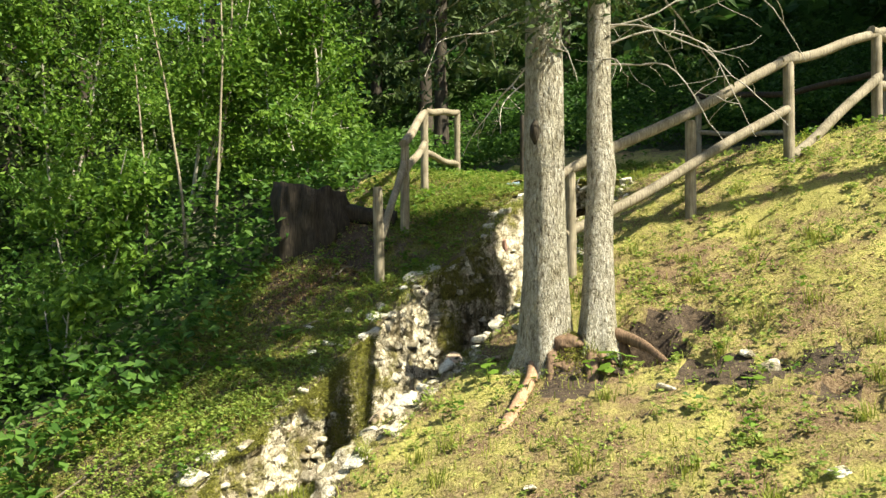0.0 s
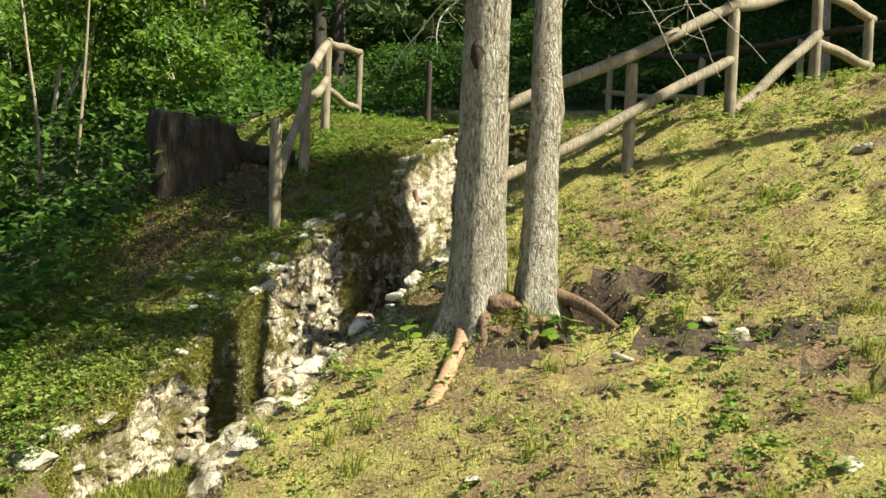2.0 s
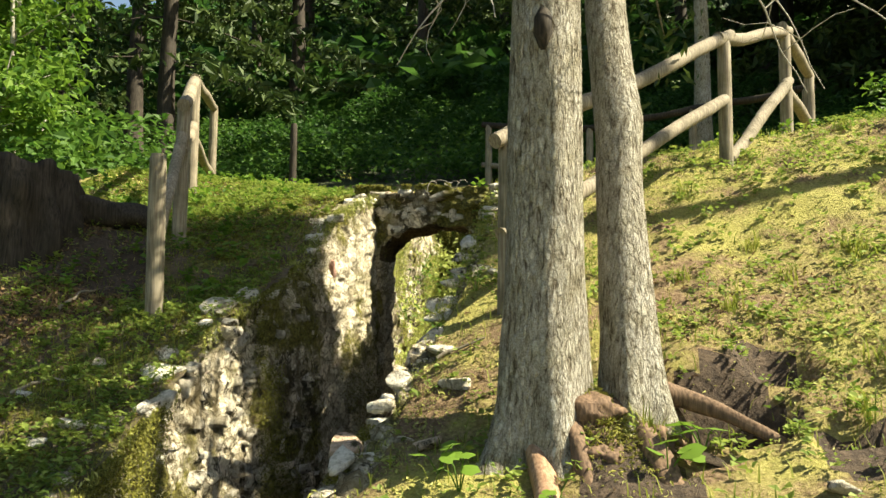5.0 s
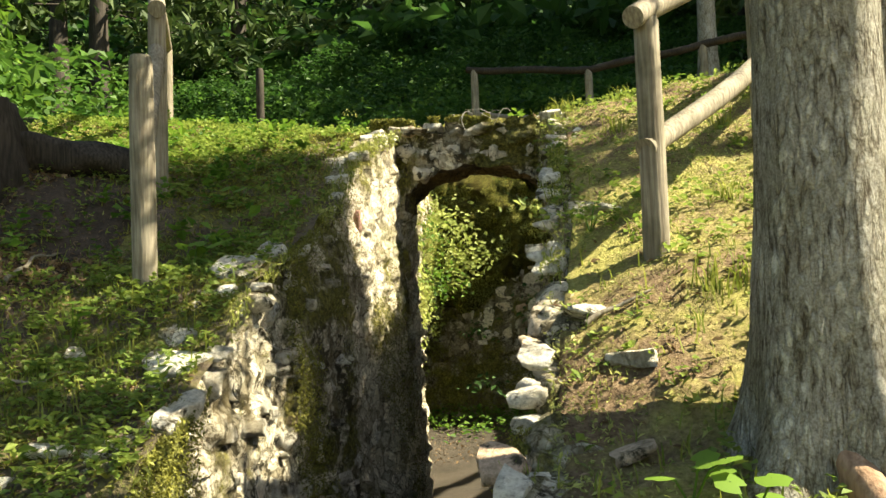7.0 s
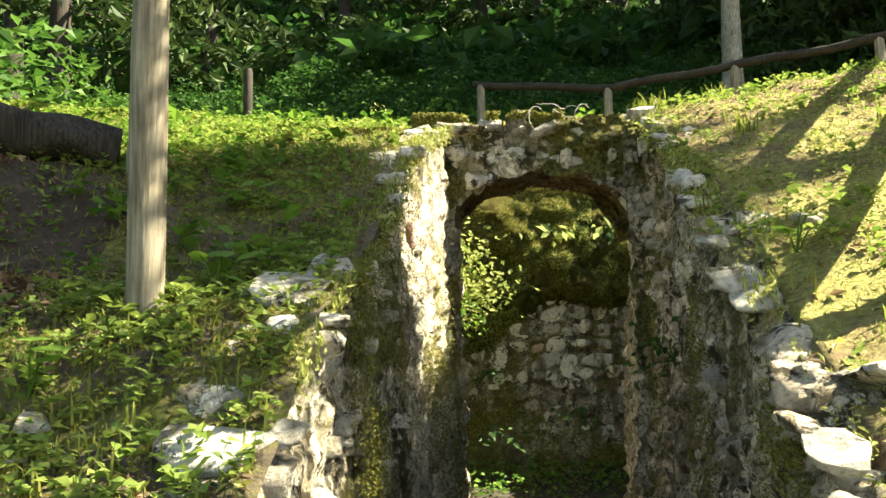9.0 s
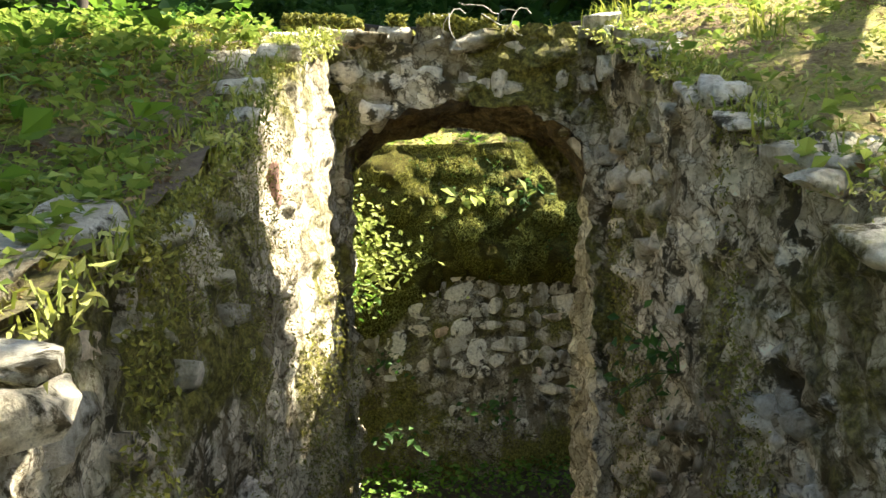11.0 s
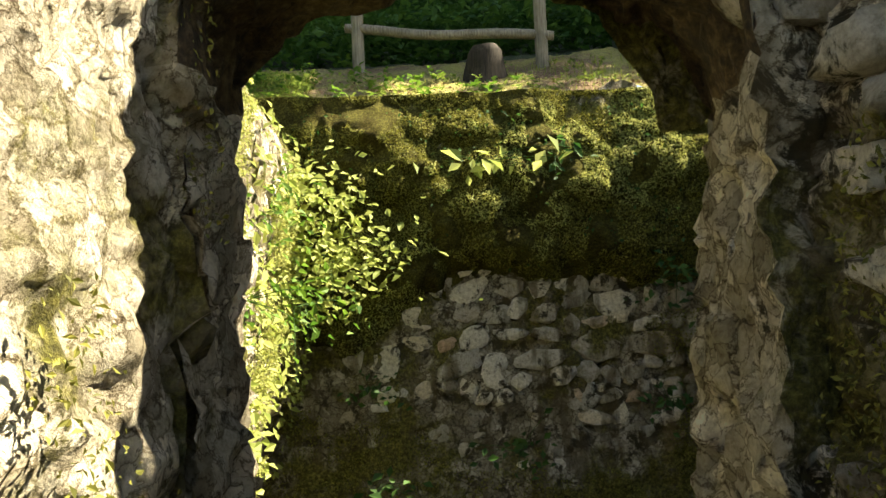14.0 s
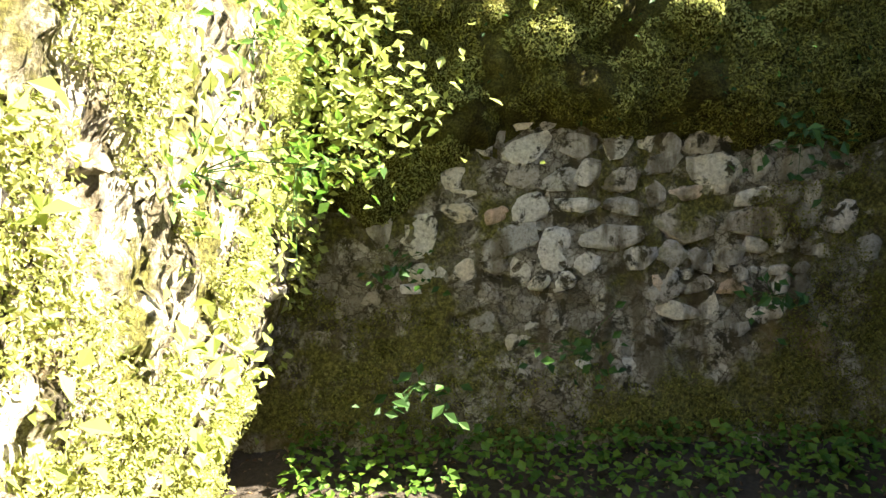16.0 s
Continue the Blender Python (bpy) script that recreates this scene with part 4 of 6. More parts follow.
rail(fence_right, (-1.40, 7.65, gz(-1.4, 7.65) + 0.08), (-0.88, 8.44, gz(-0.88, 8.46) + 0.5), 0.045, 9)
rail(fence_right, tuple(tops[3] - [0, 0, 0.45]), tuple(tops[4] - [0, 0, 0.45]), 0.045, 10)

LP = [(-4.67, 5.88, 0.88), (-5.055, 6.785, 0.93), (-5.62, 7.94, 0.98), (-6.65, 10.25, 0.95)]
fence_left = thing("wooden_fence", "grey round-pole fence on the mossy shaded bank", "fence", (LP[0][0], LP[0][1], gz(*LP[0][:2])))
ltops = [post(fence_left, x, y, h, 0.047, seed=20 + k, lean=((0.02, -0.06) if k == 0 else (0, 0))) for k, (x, y, h) in enumerate(LP)]
rail(fence_left, ltops[1], ltops[2], 0.047, 21, over=0.1)
rail(fence_left, ltops[2], ltops[3], 0.045, 22, over=0.05)
rail(fence_left, ltops[0] + [-0.07, 0.12, -0.5], ltops[1] - [0, 0, 0.2], 0.038, 23, over=0.02)
rail(fence_left, ltops[1] - [0, 0, 0.3], ltops[2] - [0, 0, 0.4], 0.042, 24)
rail(fence_left, ltops[2] - [0, 0, 0.5], ltops[3] - [0, 0, 0.8], 0.042, 25, over=0.0)

FP = [(-3.9, 13.2, 0.95), (-2.47, 12.9, 0.85), (-1.15, 12.6, 1.0), (0.1, 12.0, 1.2)]
fence_back = thing("wooden_fence", "dark old pole fence behind the roofless chamber", "fence", (FP[0][0], FP[0][1], gz(*FP[0][:2])))
ftops = [post(fence_back, x, y, h, 0.05, seed=40 + k) for k, (x, y, h) in enumerate(FP)]
for k in range(3):
    rail(fence_back, ftops[k], ftops[k + 1], 0.045, 41 + k, DARKWOOD)
rail(fence_back, ftops[0] - [0, 0, 0.6], ftops[1] - [0, 0, 0.6], 0.04, 45)
lone = thing("wooden_post", "single grey fence post without rails", "post", (-6.1, 11.4, gz(-6.1, 11.4)))
post(lone, -6.1, 11.3, 1.0, 0.045, seed=50, mat=SHADED_BARK)

# ---- forest behind ----
rng = np.random.default_rng(21)
FOREST = [(-9, 37, 24, .25, .4), (-5.5, 36, 24, .25, .4), (-2.5, 37.5, 25, .25, .4), (0.8, 36.5, 24, .25, .4), (4, 36, 24, .25, .4), (-20, 12.2, 20, .2, .4), (-24.5, 14, 22, .2, .4), (-28, 19, 24, .2, .4), (-17.5, 11, 17, .2, .4), (-19, 8, 16, .2, .4), (-23, 11, 17, .2, .4), (-24, 5, 17, .2, .4), (-18, 4, 15, .2, .4), (-27, 15, 18, .2, .4), (-30, 8, 18, .2, .4), (-14.5, 6.5, 13, .16, .6), (-9.5, 14, 14, .16, 2.4), (2.6, 16.2, 14, .16, .6), (4.6, 14.0, 14, .16, .6), (8.8, 14.6, 15, .18, .5), (9.6, 20.5, 17, .2, .5), (5.4, 22.5, 17, .2, .5), (11.5, 17, 17, .2, .5), (3.4, 18.5, 15, .16, .5), (6.2, 15.5, 14, .16, .5), (7.5, 18.5, 16, .18, .5), (2.4, 23.5, 16, .18, .5), (4.6, 20, 14, .16, 1.4),
          (-12, 17, 15, .2, 1.5), (-10, 21, 16, .2, 1), (1.5, 21, 16, .2, 1), (5.4, 19, 15, .2, 1), (-15.5, 13, 15, .2, 1.6), (-16, 20, 17, .2, 1),
          (-13, 25, 17, .2, 0.8), (-8, 26.5, 17, .2, 0.8), (-4, 27, 17, .2, 0.8), (0, 26.5, 17, .2, 0.8), (4, 25, 17, .2, 0.8), (8, 22, 17, .2, 0.8), (-20, 16, 17, .2, 0.8), (-20, 24, 17, .2, 0.8), (-17, 9, 15, .2, 1.2), (-14, 32, 20, .25, 0.5), (-10, 33, 20, .25, 0.5), (-6, 32, 20, .25, 0.5), (-2, 33, 20, .25, 0.5), (2, 32, 20, .25, 0.5), (6, 31, 20, .25, 0.5), (10, 30, 20, .25, 0.5)]
# Spruces right of x 2 are added, thicker, to shade the slope.
for k, (x, y, h, r, low) in enumerate(FOREST):
    conifer(x, y, h, r, 2.6, low, 100 + k, "forest spruce with dark drooping branches on the slope", 1.15 if x > 2 and y < 23 else 0.75)
# Added spruce, never in view; its crown shades the left trench wall.
conifer(3.3, 7.33, 13.5, 0.13, 0.8, 7.1, 160, "unseen spruce with a narrow crown added to shade the trench wall", 2.0)
conifer(-0.97, 13.4, 13, 0.12, 2.6, 4.5, 100, "pale spruce trunk standing behind the pole fence", 0.8, bark=BARK)
SHRUBS = [(-8.2, 9.0, 3.4, 1.6), (-9.6, 7.6, 3.8, 1.8), (-10.5, 10.2, 4.6, 2.0), (-8.8, 5.6, 2.2, 1.5), (-7.4, 4.4, 1.2, 1.2), (-8.2, 3.4, 1.3, 1.4), (-7.5, 7.9, 1.5, 1.3), (-9.8, 4.0, 2.2, 1.6), (-12, 7, 5, 2.2), (-11.5, 12.5, 5, 2.2),
          (-13, 10, 5.5, 2.4), (-12.5, 4.5, 4, 2.2), (2.2, 12.5, 2.2, 1.6), (1.2, 11.2, 1.2, 1.1), (3.0, 9.5, 1.6, 1.4)]
for k, (x, y, h, w) in enumerate(SHRUBS):
    leafy(x, y, h, 0.018 if h < 2.5 else 0.03, w, 200 + k, LEAF_BRIGHT, "leafy green hazel shrub in partial sunlight", int(2100 * w * (0.5 + h / 4)), 0.1, 3, "shrub", "shrub", "hillside shrubs", 0.05 if h < 2.5 else 0.2)
for k, (x, y, h, dx) in enumerate([(-8.0, 6.4, 3.6, -1.1), (-8.2, 6.9, 3.8, -0.1), (-9.0, 7.6, 4.0, 0.15), (-8.6, 6.2, 3.0, -0.5)]):
    sap = thing("sapling", "thin pale-barked sapling among the shrubs", "sapling", on(x, y), group="pale saplings")
    solid("stem", *tube(trunk_line(on(x, y, -0.1), (x + dx, y + 0.2, gz(x, y) + h), 0.12, 14, k), np.linspace(0.022, 0.008, 14), 8, 0.12, k), WOOD, sap)
    cl = np.array([x + dx, y + 0.2, gz(x, y) + h]) + rng.normal(0, 1, (500, 3)) * [0.5, 0.5, 0.5]
    solid("crown", *leaf_mesh(cl, unit(rng.normal(size=cl.shape) + [0, 0, 1]), rng.uniform(0.05, 0.1, 500), 0.6, rng), LEAF_BRIGHT, sap, smooth=False)


def scatter(n, x0, x1, y0, y1, rng, dens=None):
    x, y = rng.uniform(x0, x1, n), rng.uniform(y0, y1, n)
    ok = ~in_pit(x, y, 0.02) & (rng.random(n) > 0.5 * bare(x, y))
    if dens is not None:
        ok &= rng.random(n) < dens(x, y)
    return x[ok], y[ok]


# undergrowth on the slopes
rng = np.random.default_rng(5)


def wild(x, y):
    return np.where((x < -5.9 - 0.25 * (y - 6)) & (y < 10.5) | (y > 13.5 + 0.1 * np.abs(x + 3)) | (x < -7.2) | (x > 2.2) & (y > 7), 1.0, 0.0)


x, y = scatter(230000, -17, 7, 1.5, 24, rng, lambda x, y: wild(x, y) * np.clip(0.65 + 0.8 * fbm(x * 0.7, y * 0.7, 0, 77), 0, 1))
hgt = rng.random(len(x)) ** 0.6 * (0.6 + 0.35 * fbm(x * 0.6, y * 0.6, 0, 78))
c = np.stack([x, y, ground_z(x, y) + np.maximum(hgt, 0.03)], 1)
ob = solid("undergrowth", *leaf_mesh(c, unit(rng.normal(size=c.shape) * 0.5 + [0, 0, 1]), rng.uniform(0.05, 0.14, len(c)), 0.65, rng), LEAF_MID, smooth=False)
tagged(ob, "dense low green undergrowth on the forest slope", "undergrowth", kind="stuff")
x, y = scatter(110000, -10, 3, 13.4, 27, rng, lambda x, y: np.clip(0.6 + 1.5 * fbm(x * 0.8, y * 0.8, 0, 75), 0.03, 1) * ease(13.4, 14.6, y))
c = np.stack([x, y, ground_z(x, y) + rng.random(len(x)) ** 0.6 * (0.8 + 0.7 * fbm(x * 0.7, y * 0.7, 0, 76)) * (0.45 + 0.75 * ease(14, 17, y))], 1)
# Dark leaves here put the slope's tree shade into the colour.
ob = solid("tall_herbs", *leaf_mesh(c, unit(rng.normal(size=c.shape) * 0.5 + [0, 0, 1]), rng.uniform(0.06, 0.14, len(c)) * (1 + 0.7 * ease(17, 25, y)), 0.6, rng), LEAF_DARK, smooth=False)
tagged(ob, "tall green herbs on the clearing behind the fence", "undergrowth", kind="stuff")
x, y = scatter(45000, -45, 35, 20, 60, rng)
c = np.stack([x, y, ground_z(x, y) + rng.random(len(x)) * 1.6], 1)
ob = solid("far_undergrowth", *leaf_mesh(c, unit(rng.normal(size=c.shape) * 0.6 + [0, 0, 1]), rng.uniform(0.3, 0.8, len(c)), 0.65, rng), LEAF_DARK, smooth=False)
tagged(ob, "far bushes covering the wooded hillside", "undergrowth", kind="stuff")

# grass, moss tufts and small weeds on the banks
x, y = scatter(150000, -6.5, 2.5, 0.2, 12.6, rng, lambda x, y: np.clip(0.5 + 1.5 * fbm(x * 1.3, y * 1.3, 0, 80), 0.02, 1) * np.where(x < XL, 0.4, 1.0))
c = np.stack([x, y, ground_z(x, y) + 0.006], 1)
ob = solid("moss", *leaf_mesh(c, unit(rng.normal(size=c.shape) * 1.1 + [0, 0, 0.8]), rng.uniform(0.008, 0.032, len(c)), 0.4, rng), MOSS, smooth=False)
tagged(ob, "yellow-green moss carpet on the banks", "moss", kind="stuff")
x, y = scatter(55000, -6.5, 3, 0, 13, rng, lambda x, y: np.clip(0.2 + 1.1 * fbm(x * 0.9, y * 0.9, 0, 81), 0.02, 1))
c = np.stack([x, y, ground_z(x, y) - 0.004], 1)
ob = solid("grass", *blade_mesh(c, rng.uniform(0.02, 0.10, len(c)), 0.8, 0.006, rng), GRASS, smooth=False)
tagged(ob, "short sparse grass on the mossy bank", "grass", kind="stuff")
x, y = scatter(70000, -6.5, 2.5, 0, 12.6, rng, lambda x, y: np.clip(0.15 + 0.9 * fbm(x * 0.7, y * 0.7, 0, 85), 0.04, 1))
c = np.stack([x, y, ground_z(x, y) + 0.008], 1)
ob = solid("leaf_litter", *leaf_mesh(c, unit(rng.normal(size=c.shape) * 0.5 + [0, 0, 1]), rng.uniform(0.012, 0.05, len(c)), 0.35, rng), LITTER, smooth=False)
tagged(ob, "brown needles and dead leaves on the ground", "litter", kind="stuff")


def rosettes(n, area, dens, size, rng, lift=0.03, leaves=6):
    """Small weeds: several leaves round one root."""
    x, y = scatter(n, *area, rng, dens)
    k = len(x)
    a = rng.uniform(0, 2 * np.pi, (k, leaves))
    s = rng.uniform(0.6, 1.3, k)[:, None] * size
    d = s * rng.uniform(0.35, 1.0, (k, leaves))
    px, py = x[:, None] + d * np.cos(a), y[:, None] + d * np.sin(a)
    pz = ground_z(x, y)[:, None] + rng.uniform(0.3, 1.6, (k, leaves)) * lift + 0.25 * d
    c = np.stack([px, py, pz], -1).reshape(-1, 3)
    nrm = unit(np.stack([-0.4 * np.cos(a), -0.4 * np.sin(a), np.ones_like(a)], -1).reshape(-1, 3) + rng.normal(0, 0.25, (k * leaves, 3)))
    return leaf_mesh(c, nrm, np.repeat(s[:, 0], leaves) * rng.uniform(0.7, 1.3, k * leaves), 0.7, rng)


k = 9000
x, y = rng.uniform(XL, XR, k), 3.2 + np.abs(rng.normal(0, 0.7, k))
c = np.stack([x, y, floor_z(x, y) - 0.1 * (1 - ease(3.3, 3.8, y))], 1)
tagged(solid("grass", *blade_mesh(c, rng.uniform(0.02, 0.08, k), 0.8, 0.006, rng), GRASS, smooth=False), "short green grass in the mouth of the trench", "grass", kind="stuff")
ob = solid("weeds", *rosettes(26000, (-6.8, 2.5, 0.5, 12.8), lambda x, y: np.clip(np.where(x < XL, 0.6, 0.35) + 1.3 * fbm(x * 1.1, y * 1.1, 0, 82), 0.08, 1) * np.where(x < XL, 1.0, 0.55), 0.032, rng), LEAF_YELLOW, smooth=False)
tagged(ob, "small broad-leaved weeds among the moss", "weeds", kind="stuff")
ob = solid("herbs", *rosettes(24000, (-6.8, XL, 2.6, 12.8), lambda x, y: np.clip(0.5 + 1.4 * fbm(x * 1.6, y * 1.6, 0, 87), 0.05, 1), 0.027, rng, 0.03, 5), LEAF_YELLOW, smooth=False)
tagged(ob, "carpet of tiny green herbs on the earthy bank", "herbs", kind="stuff")
x, y = scatter(210000, -6.8, XL, 2.6, 12.6, rng, lambda x, y: np.clip(0.5 + 1.4 * fbm(x * 1.5, y * 1.5, 0, 88), 0.05, 1))
c = np.stack([x, y, ground_z(x, y) + 0.008], 1)
# Dark moss also puts the left bank's shade into the colour.
ob = solid("moss", *leaf_mesh(c, unit(rng.normal(size=c.shape) * 1.1 + [0, 0, 0.8]), rng.uniform(0.012, 0.035, len(c)), 0.35, rng), MOSS_DARK, smooth=False)
tagged(ob, "moss and short growth on the shaded bank", "moss", kind="stuff")
x, y = scatter(150000, XR, 1.6, 2.2, 9.6, rng, lambda x, y: np.clip(0.4 + 1.7 * fbm(x * 2.2, y * 2.2, 0, 188), 0.1, 1))
c = np.stack([x, y, ground_z(x, y) + 0.012 * rng.random(len(x))], 1)
ob = solid("fine_moss", *leaf_mesh(c, unit(rng.normal(size=c.shape) * 1.2 + [0, 0, 0.7]), rng.uniform(0.008, 0.022, len(c)), 0.35, rng), MOSS, smooth=False)
tagged(ob, "fine bright moss on the sunlit bank", "moss", kind="stuff")
x, y = rng.uniform(-6.6, -4.6, 30000), rng.uniform(4.9, 7.3, 30000)
ok = rng.random(len(x)) < bare(x, y) * np.clip(0.45 + 1.3 * fbm(x * 3, y * 3, 0, 189), 0, 1)
x, y = x[ok], y[ok]
c = np.stack([x, y, ground_z(x, y) + 0.012 * rng.random(len(x))], 1)
ob = solid("leaf_litter", *leaf_mesh(c, unit(rng.normal(size=c.shape) * 0.7 + [0, 0, 1]), rng.uniform(0.015, 0.05, len(c)), 0.45, rng), LITTER, smooth=False)
tagged(ob, "brown dead leaves and crumbs on bare earth", "litter", kind="stuff")
x, y = scatter(60000, -6.4, XL, 2.8, 8.6, rng, lambda x, y: np.clip(0.4 + 1.5 * fbm(x * 2.3, y * 2.3, 0, 190), 0.05, 1))
c = np.stack([x, y, ground_z(x, y) + 0.012 * rng.random(len(x))], 1)
ob = solid("leaf_litter", *leaf_mesh(c, unit(rng.normal(size=c.shape) * 0.8 + [0, 0, 1]), rng.uniform(0.008, 0.03, len(c)), 0.3, rng), LITTER, smooth=False)
tagged(ob, "brown needles and crumbs on the earthy bank", "litter", kind="stuff")
x, y = scatter(26000, -6.4, XL, 2.8, 8.6, rng, lambda x, y: np.clip(0.3 + 1.5 * fbm(x * 1.9, y * 1.9, 0, 191), 0.03, 1))
c = np.stack([x, y, ground_z(x, y) - 0.004], 1)
ob = solid("grass", *blade_mesh(c, rng.uniform(0.015, 0.06, len(c)), 0.9, 0.005, rng), GRASS, smooth=False)
tagged(ob, "short thin grass on the earthy bank", "grass", kind="stuff")
# leafy clumps and grass tufts on the sunny bank
ob = solid("bank_weeds", *rosettes(9000, (XR + 0.1, 2.5, 0.8, 9.5), lambda x, y: np.clip(0.2 + 1.9 * fbm(x * 2.4, y * 2.4, 0, 89), 0.03, 1), 0.029, rng, 0.035, 6), LEAF_YELLOW, smooth=False)
tagged(ob, "leafy weed clumps on the sunny bank", "weeds", kind="stuff")
tx, ty = scatter(120, XR + 0.05, 2.5, 0.8, 9.5, rng)
tx, ty = (np.repeat(q, 40) + rng.normal(0, 0.03, 40 * len(q)) for q in (tx, ty))
c = np.stack([tx, ty, ground_z(tx, ty) - 0.004], 1)
ob = solid("grass_tufts", *blade_mesh(c, rng.uniform(0.04, 0.14, len(c)), 0.9, 0.006, rng), GRASS, smooth=False)
tagged(ob, "tufts of bent grass on the sunny bank", "grass", kind="stuff")
ob = solid("tall_weeds", *rosettes(8000, (-6.8, 2.5, 0.5, 13.6), lambda x, y: np.clip(np.where(x < XL, 0.3, 0.1) + fbm(x * 0.9, y * 0.9, 0, 84) * 1.6, 0.02, 1) * np.where((x < XL) & (y < 8) | (x > 1), 0.8, np.where(y > 8, 0.35, 0.12)), 0.05, rng, 0.06, 8), LEAF_BRIGHT, smooth=False)
tagged(ob, "taller green weeds along the edge of the wood", "weeds", kind="stuff")

k = 3500
for edge_x, out in ((XL, 1), (XR, -1)):
    y = rng.uniform(Y0, YA, k)
    y = y[fbm(y * 2.5, 0 * y + out, 0, 66) > -0.1]
    x = (left_face(y) if out > 0 else right_face(y)) + out * rng.uniform(-0.06, 0.03, len(y))
    c = np.stack([x, y, ground_z(x - out * 0.08, y) + rng.uniform(-0.04, 0.01, len(y))], 1)
    tagged(solid("rim_grass", *blade_mesh(c[::2], rng.uniform(0.015, 0.06, len(c[::2])), 1.4, 0.004, rng), GRASS, smooth=False), "dry grass hanging over the rim of the trench", "grass", kind="stuff")
    c = np.stack([x, y, ground_z(x - out * 0.08, y) + rng.uniform(-0.07, 0.02, len(y))], 1)
    tagged(solid("rim_moss", *leaf_mesh(c, unit(rng.normal(size=c.shape) + [0.4 * out, 0, 0.6]), rng.uniform(0.012, 0.035, len(c)), 0.4, rng), MOSS, smooth=False), "moss on the rim of the trench", "moss", kind="stuff")
x, y = scatter(90000, -6, 8, -6, 9.5, rng, lambda x, y: np.where((x > 2.4) | (y < 0.6), 1.0, 0.0) * np.clip(0.5 + 1.2 * fbm(x, y, 0, 67), 0.05, 1) * (1 - ease(3, 9, np.hypot(np.maximum(x - 1.5, 0), np.minimum(y, 0)))))
c = np.stack([x, y, ground_z(x, y) - 0.004], 1)
tagged(solid("grass", *blade_mesh(c, rng.uniform(0.02, 0.12, len(c)), 0.9, 0.008, rng), GRASS, smooth=False), "grass on the open slope", "grass", kind="stuff")

# ---- stump, log and loose things on the banks ----
def stump_at(x, y, r, h):
    z = gz(x, y) - 0.6
    h += 0.5
    st = thing("tree_stump", "big dark rotten tree stump sunk in earth", "stump", (x, y, z))
    hs = np.linspace(0, 1, 22)
    th = np.linspace(0, 2 * np.pi, 64, endpoint=False)
    dome = 1 - 0.06 * ease(0.85, 1.0, hs)
    R = r * (dome + 0.5 * np.exp(-hs / 0.4))[:, None] * (1 + 0.05 * np.sin(th * 11 + 2 * np.sin(th * 2))[None] + 0.14 * vnoise(np.cos(th)[None] * 3, np.sin(th)[None] * 3, hs[:, None] * 3.5, 5) + 0.12 * vnoise(np.cos(th)[None] * 9, np.sin(th)[None] * 9, hs[:, None] * 6, 8))
    top = h * (1 + 0.05 * vnoise(np.cos(th) * 3, np.sin(th) * 3, 0, 6) - 0.04 * np.cos(th - 0.5))
    v = np.stack([x + R * np.cos(th), y + R * np.sin(th), z + hs[:, None] * top[None]], -1)
    n, s = v.shape[:2]
    v = np.vstack([v.reshape(-1, 3), [[x, y, z + h * 0.97]]])
    idx = np.arange(n * s).reshape(n, s)
    f = np.stack([idx[:-1], np.roll(idx[:-1], -1, 1), np.roll(idx[1:], -1, 1), idx[1:]], -1).reshape(-1, 4)
    cap = np.stack([np.full(s // 2, n * s), idx[-1][::2], np.roll(idx[-1], -1)[::2], np.roll(idx[-1], -2)[::2]], -1)
    solid("stump_body", v, np.vstack([f, cap]), DARKWOOD, st)
    return st


stump_at(-5.97, 6.38, 0.35, 0.58)
log = thing("fallen_log", "fallen dark mossy log lying on the bank", "log", on(-5.6, 7.2))
t = np.linspace(0, 1, 24)[:, None]
lp = np.array([-5.8, 6.55, gz(-5.8, 6.55) + 0.1]) * (1 - t) + np.array([-5.2, 6.82, gz(-5.2, 6.82) + 0.07]) * t
solid("trunk", *tube(lp, np.linspace(0.12, 0.08, 24), 18, 0.3, 9), DARKWOOD, log)

st = thing("tree_stump", "small mossy stump behind the chamber", "stump", on(-2.95, 12.6, -0.05))
solid("stump_body", *tube([on(-2.95, 12.6, -0.1), on(-2.95, 12.6, 0.08), on(-2.96, 12.58, 0.2), on(-2.96, 12.58, 0.24)], [0.17, 0.14, 0.12, 0.09], 18, 0.3, 4), DARKWOOD, st)

# stones: a few shared rough shapes
def rough_stone(seed, mat=STONE, rounding=0.42):
    """A fractured block: a rounded cube cut by a few random planes and roughened."""
    bm = bmesh.new()
    bmesh.ops.create_cube(bm, size=1.0)
    bmesh.ops.subdivide_edges(bm, edges=bm.edges[:], cuts=2, use_grid_fill=True)
    r = random.Random(seed)
    planes = [(Vector((r.gauss(0, 1), r.gauss(0, 1), r.gauss(0, 1))).normalized(), r.uniform(0.30, 0.46)) for _ in range(7)]
    for v in bm.verts:
        v.co *= 1 - rounding * max(0, v.co.length - 0.5)
        for n, d in planes:
            over = v.co.dot(n) - d
            if over > 0:
                v.co -= n * over
        v.co += noise.noise_vector(v.co * 3.1 + Vector((seed * 3.7, 0, 0))) * 0.09
    me = bpy.data.meshes.new("stone")
    bm.to_mesh(me)
    bm.free()
    for p in me.polygons:
        p.use_smooth = r.random() < 0.65
    me.materials.append(mat)
    return me


PALE = [rough_stone(k) for k in range(12)]
GREY = [rough_stone(30 + k, mat=STONE_GREY) for k in range(12)]


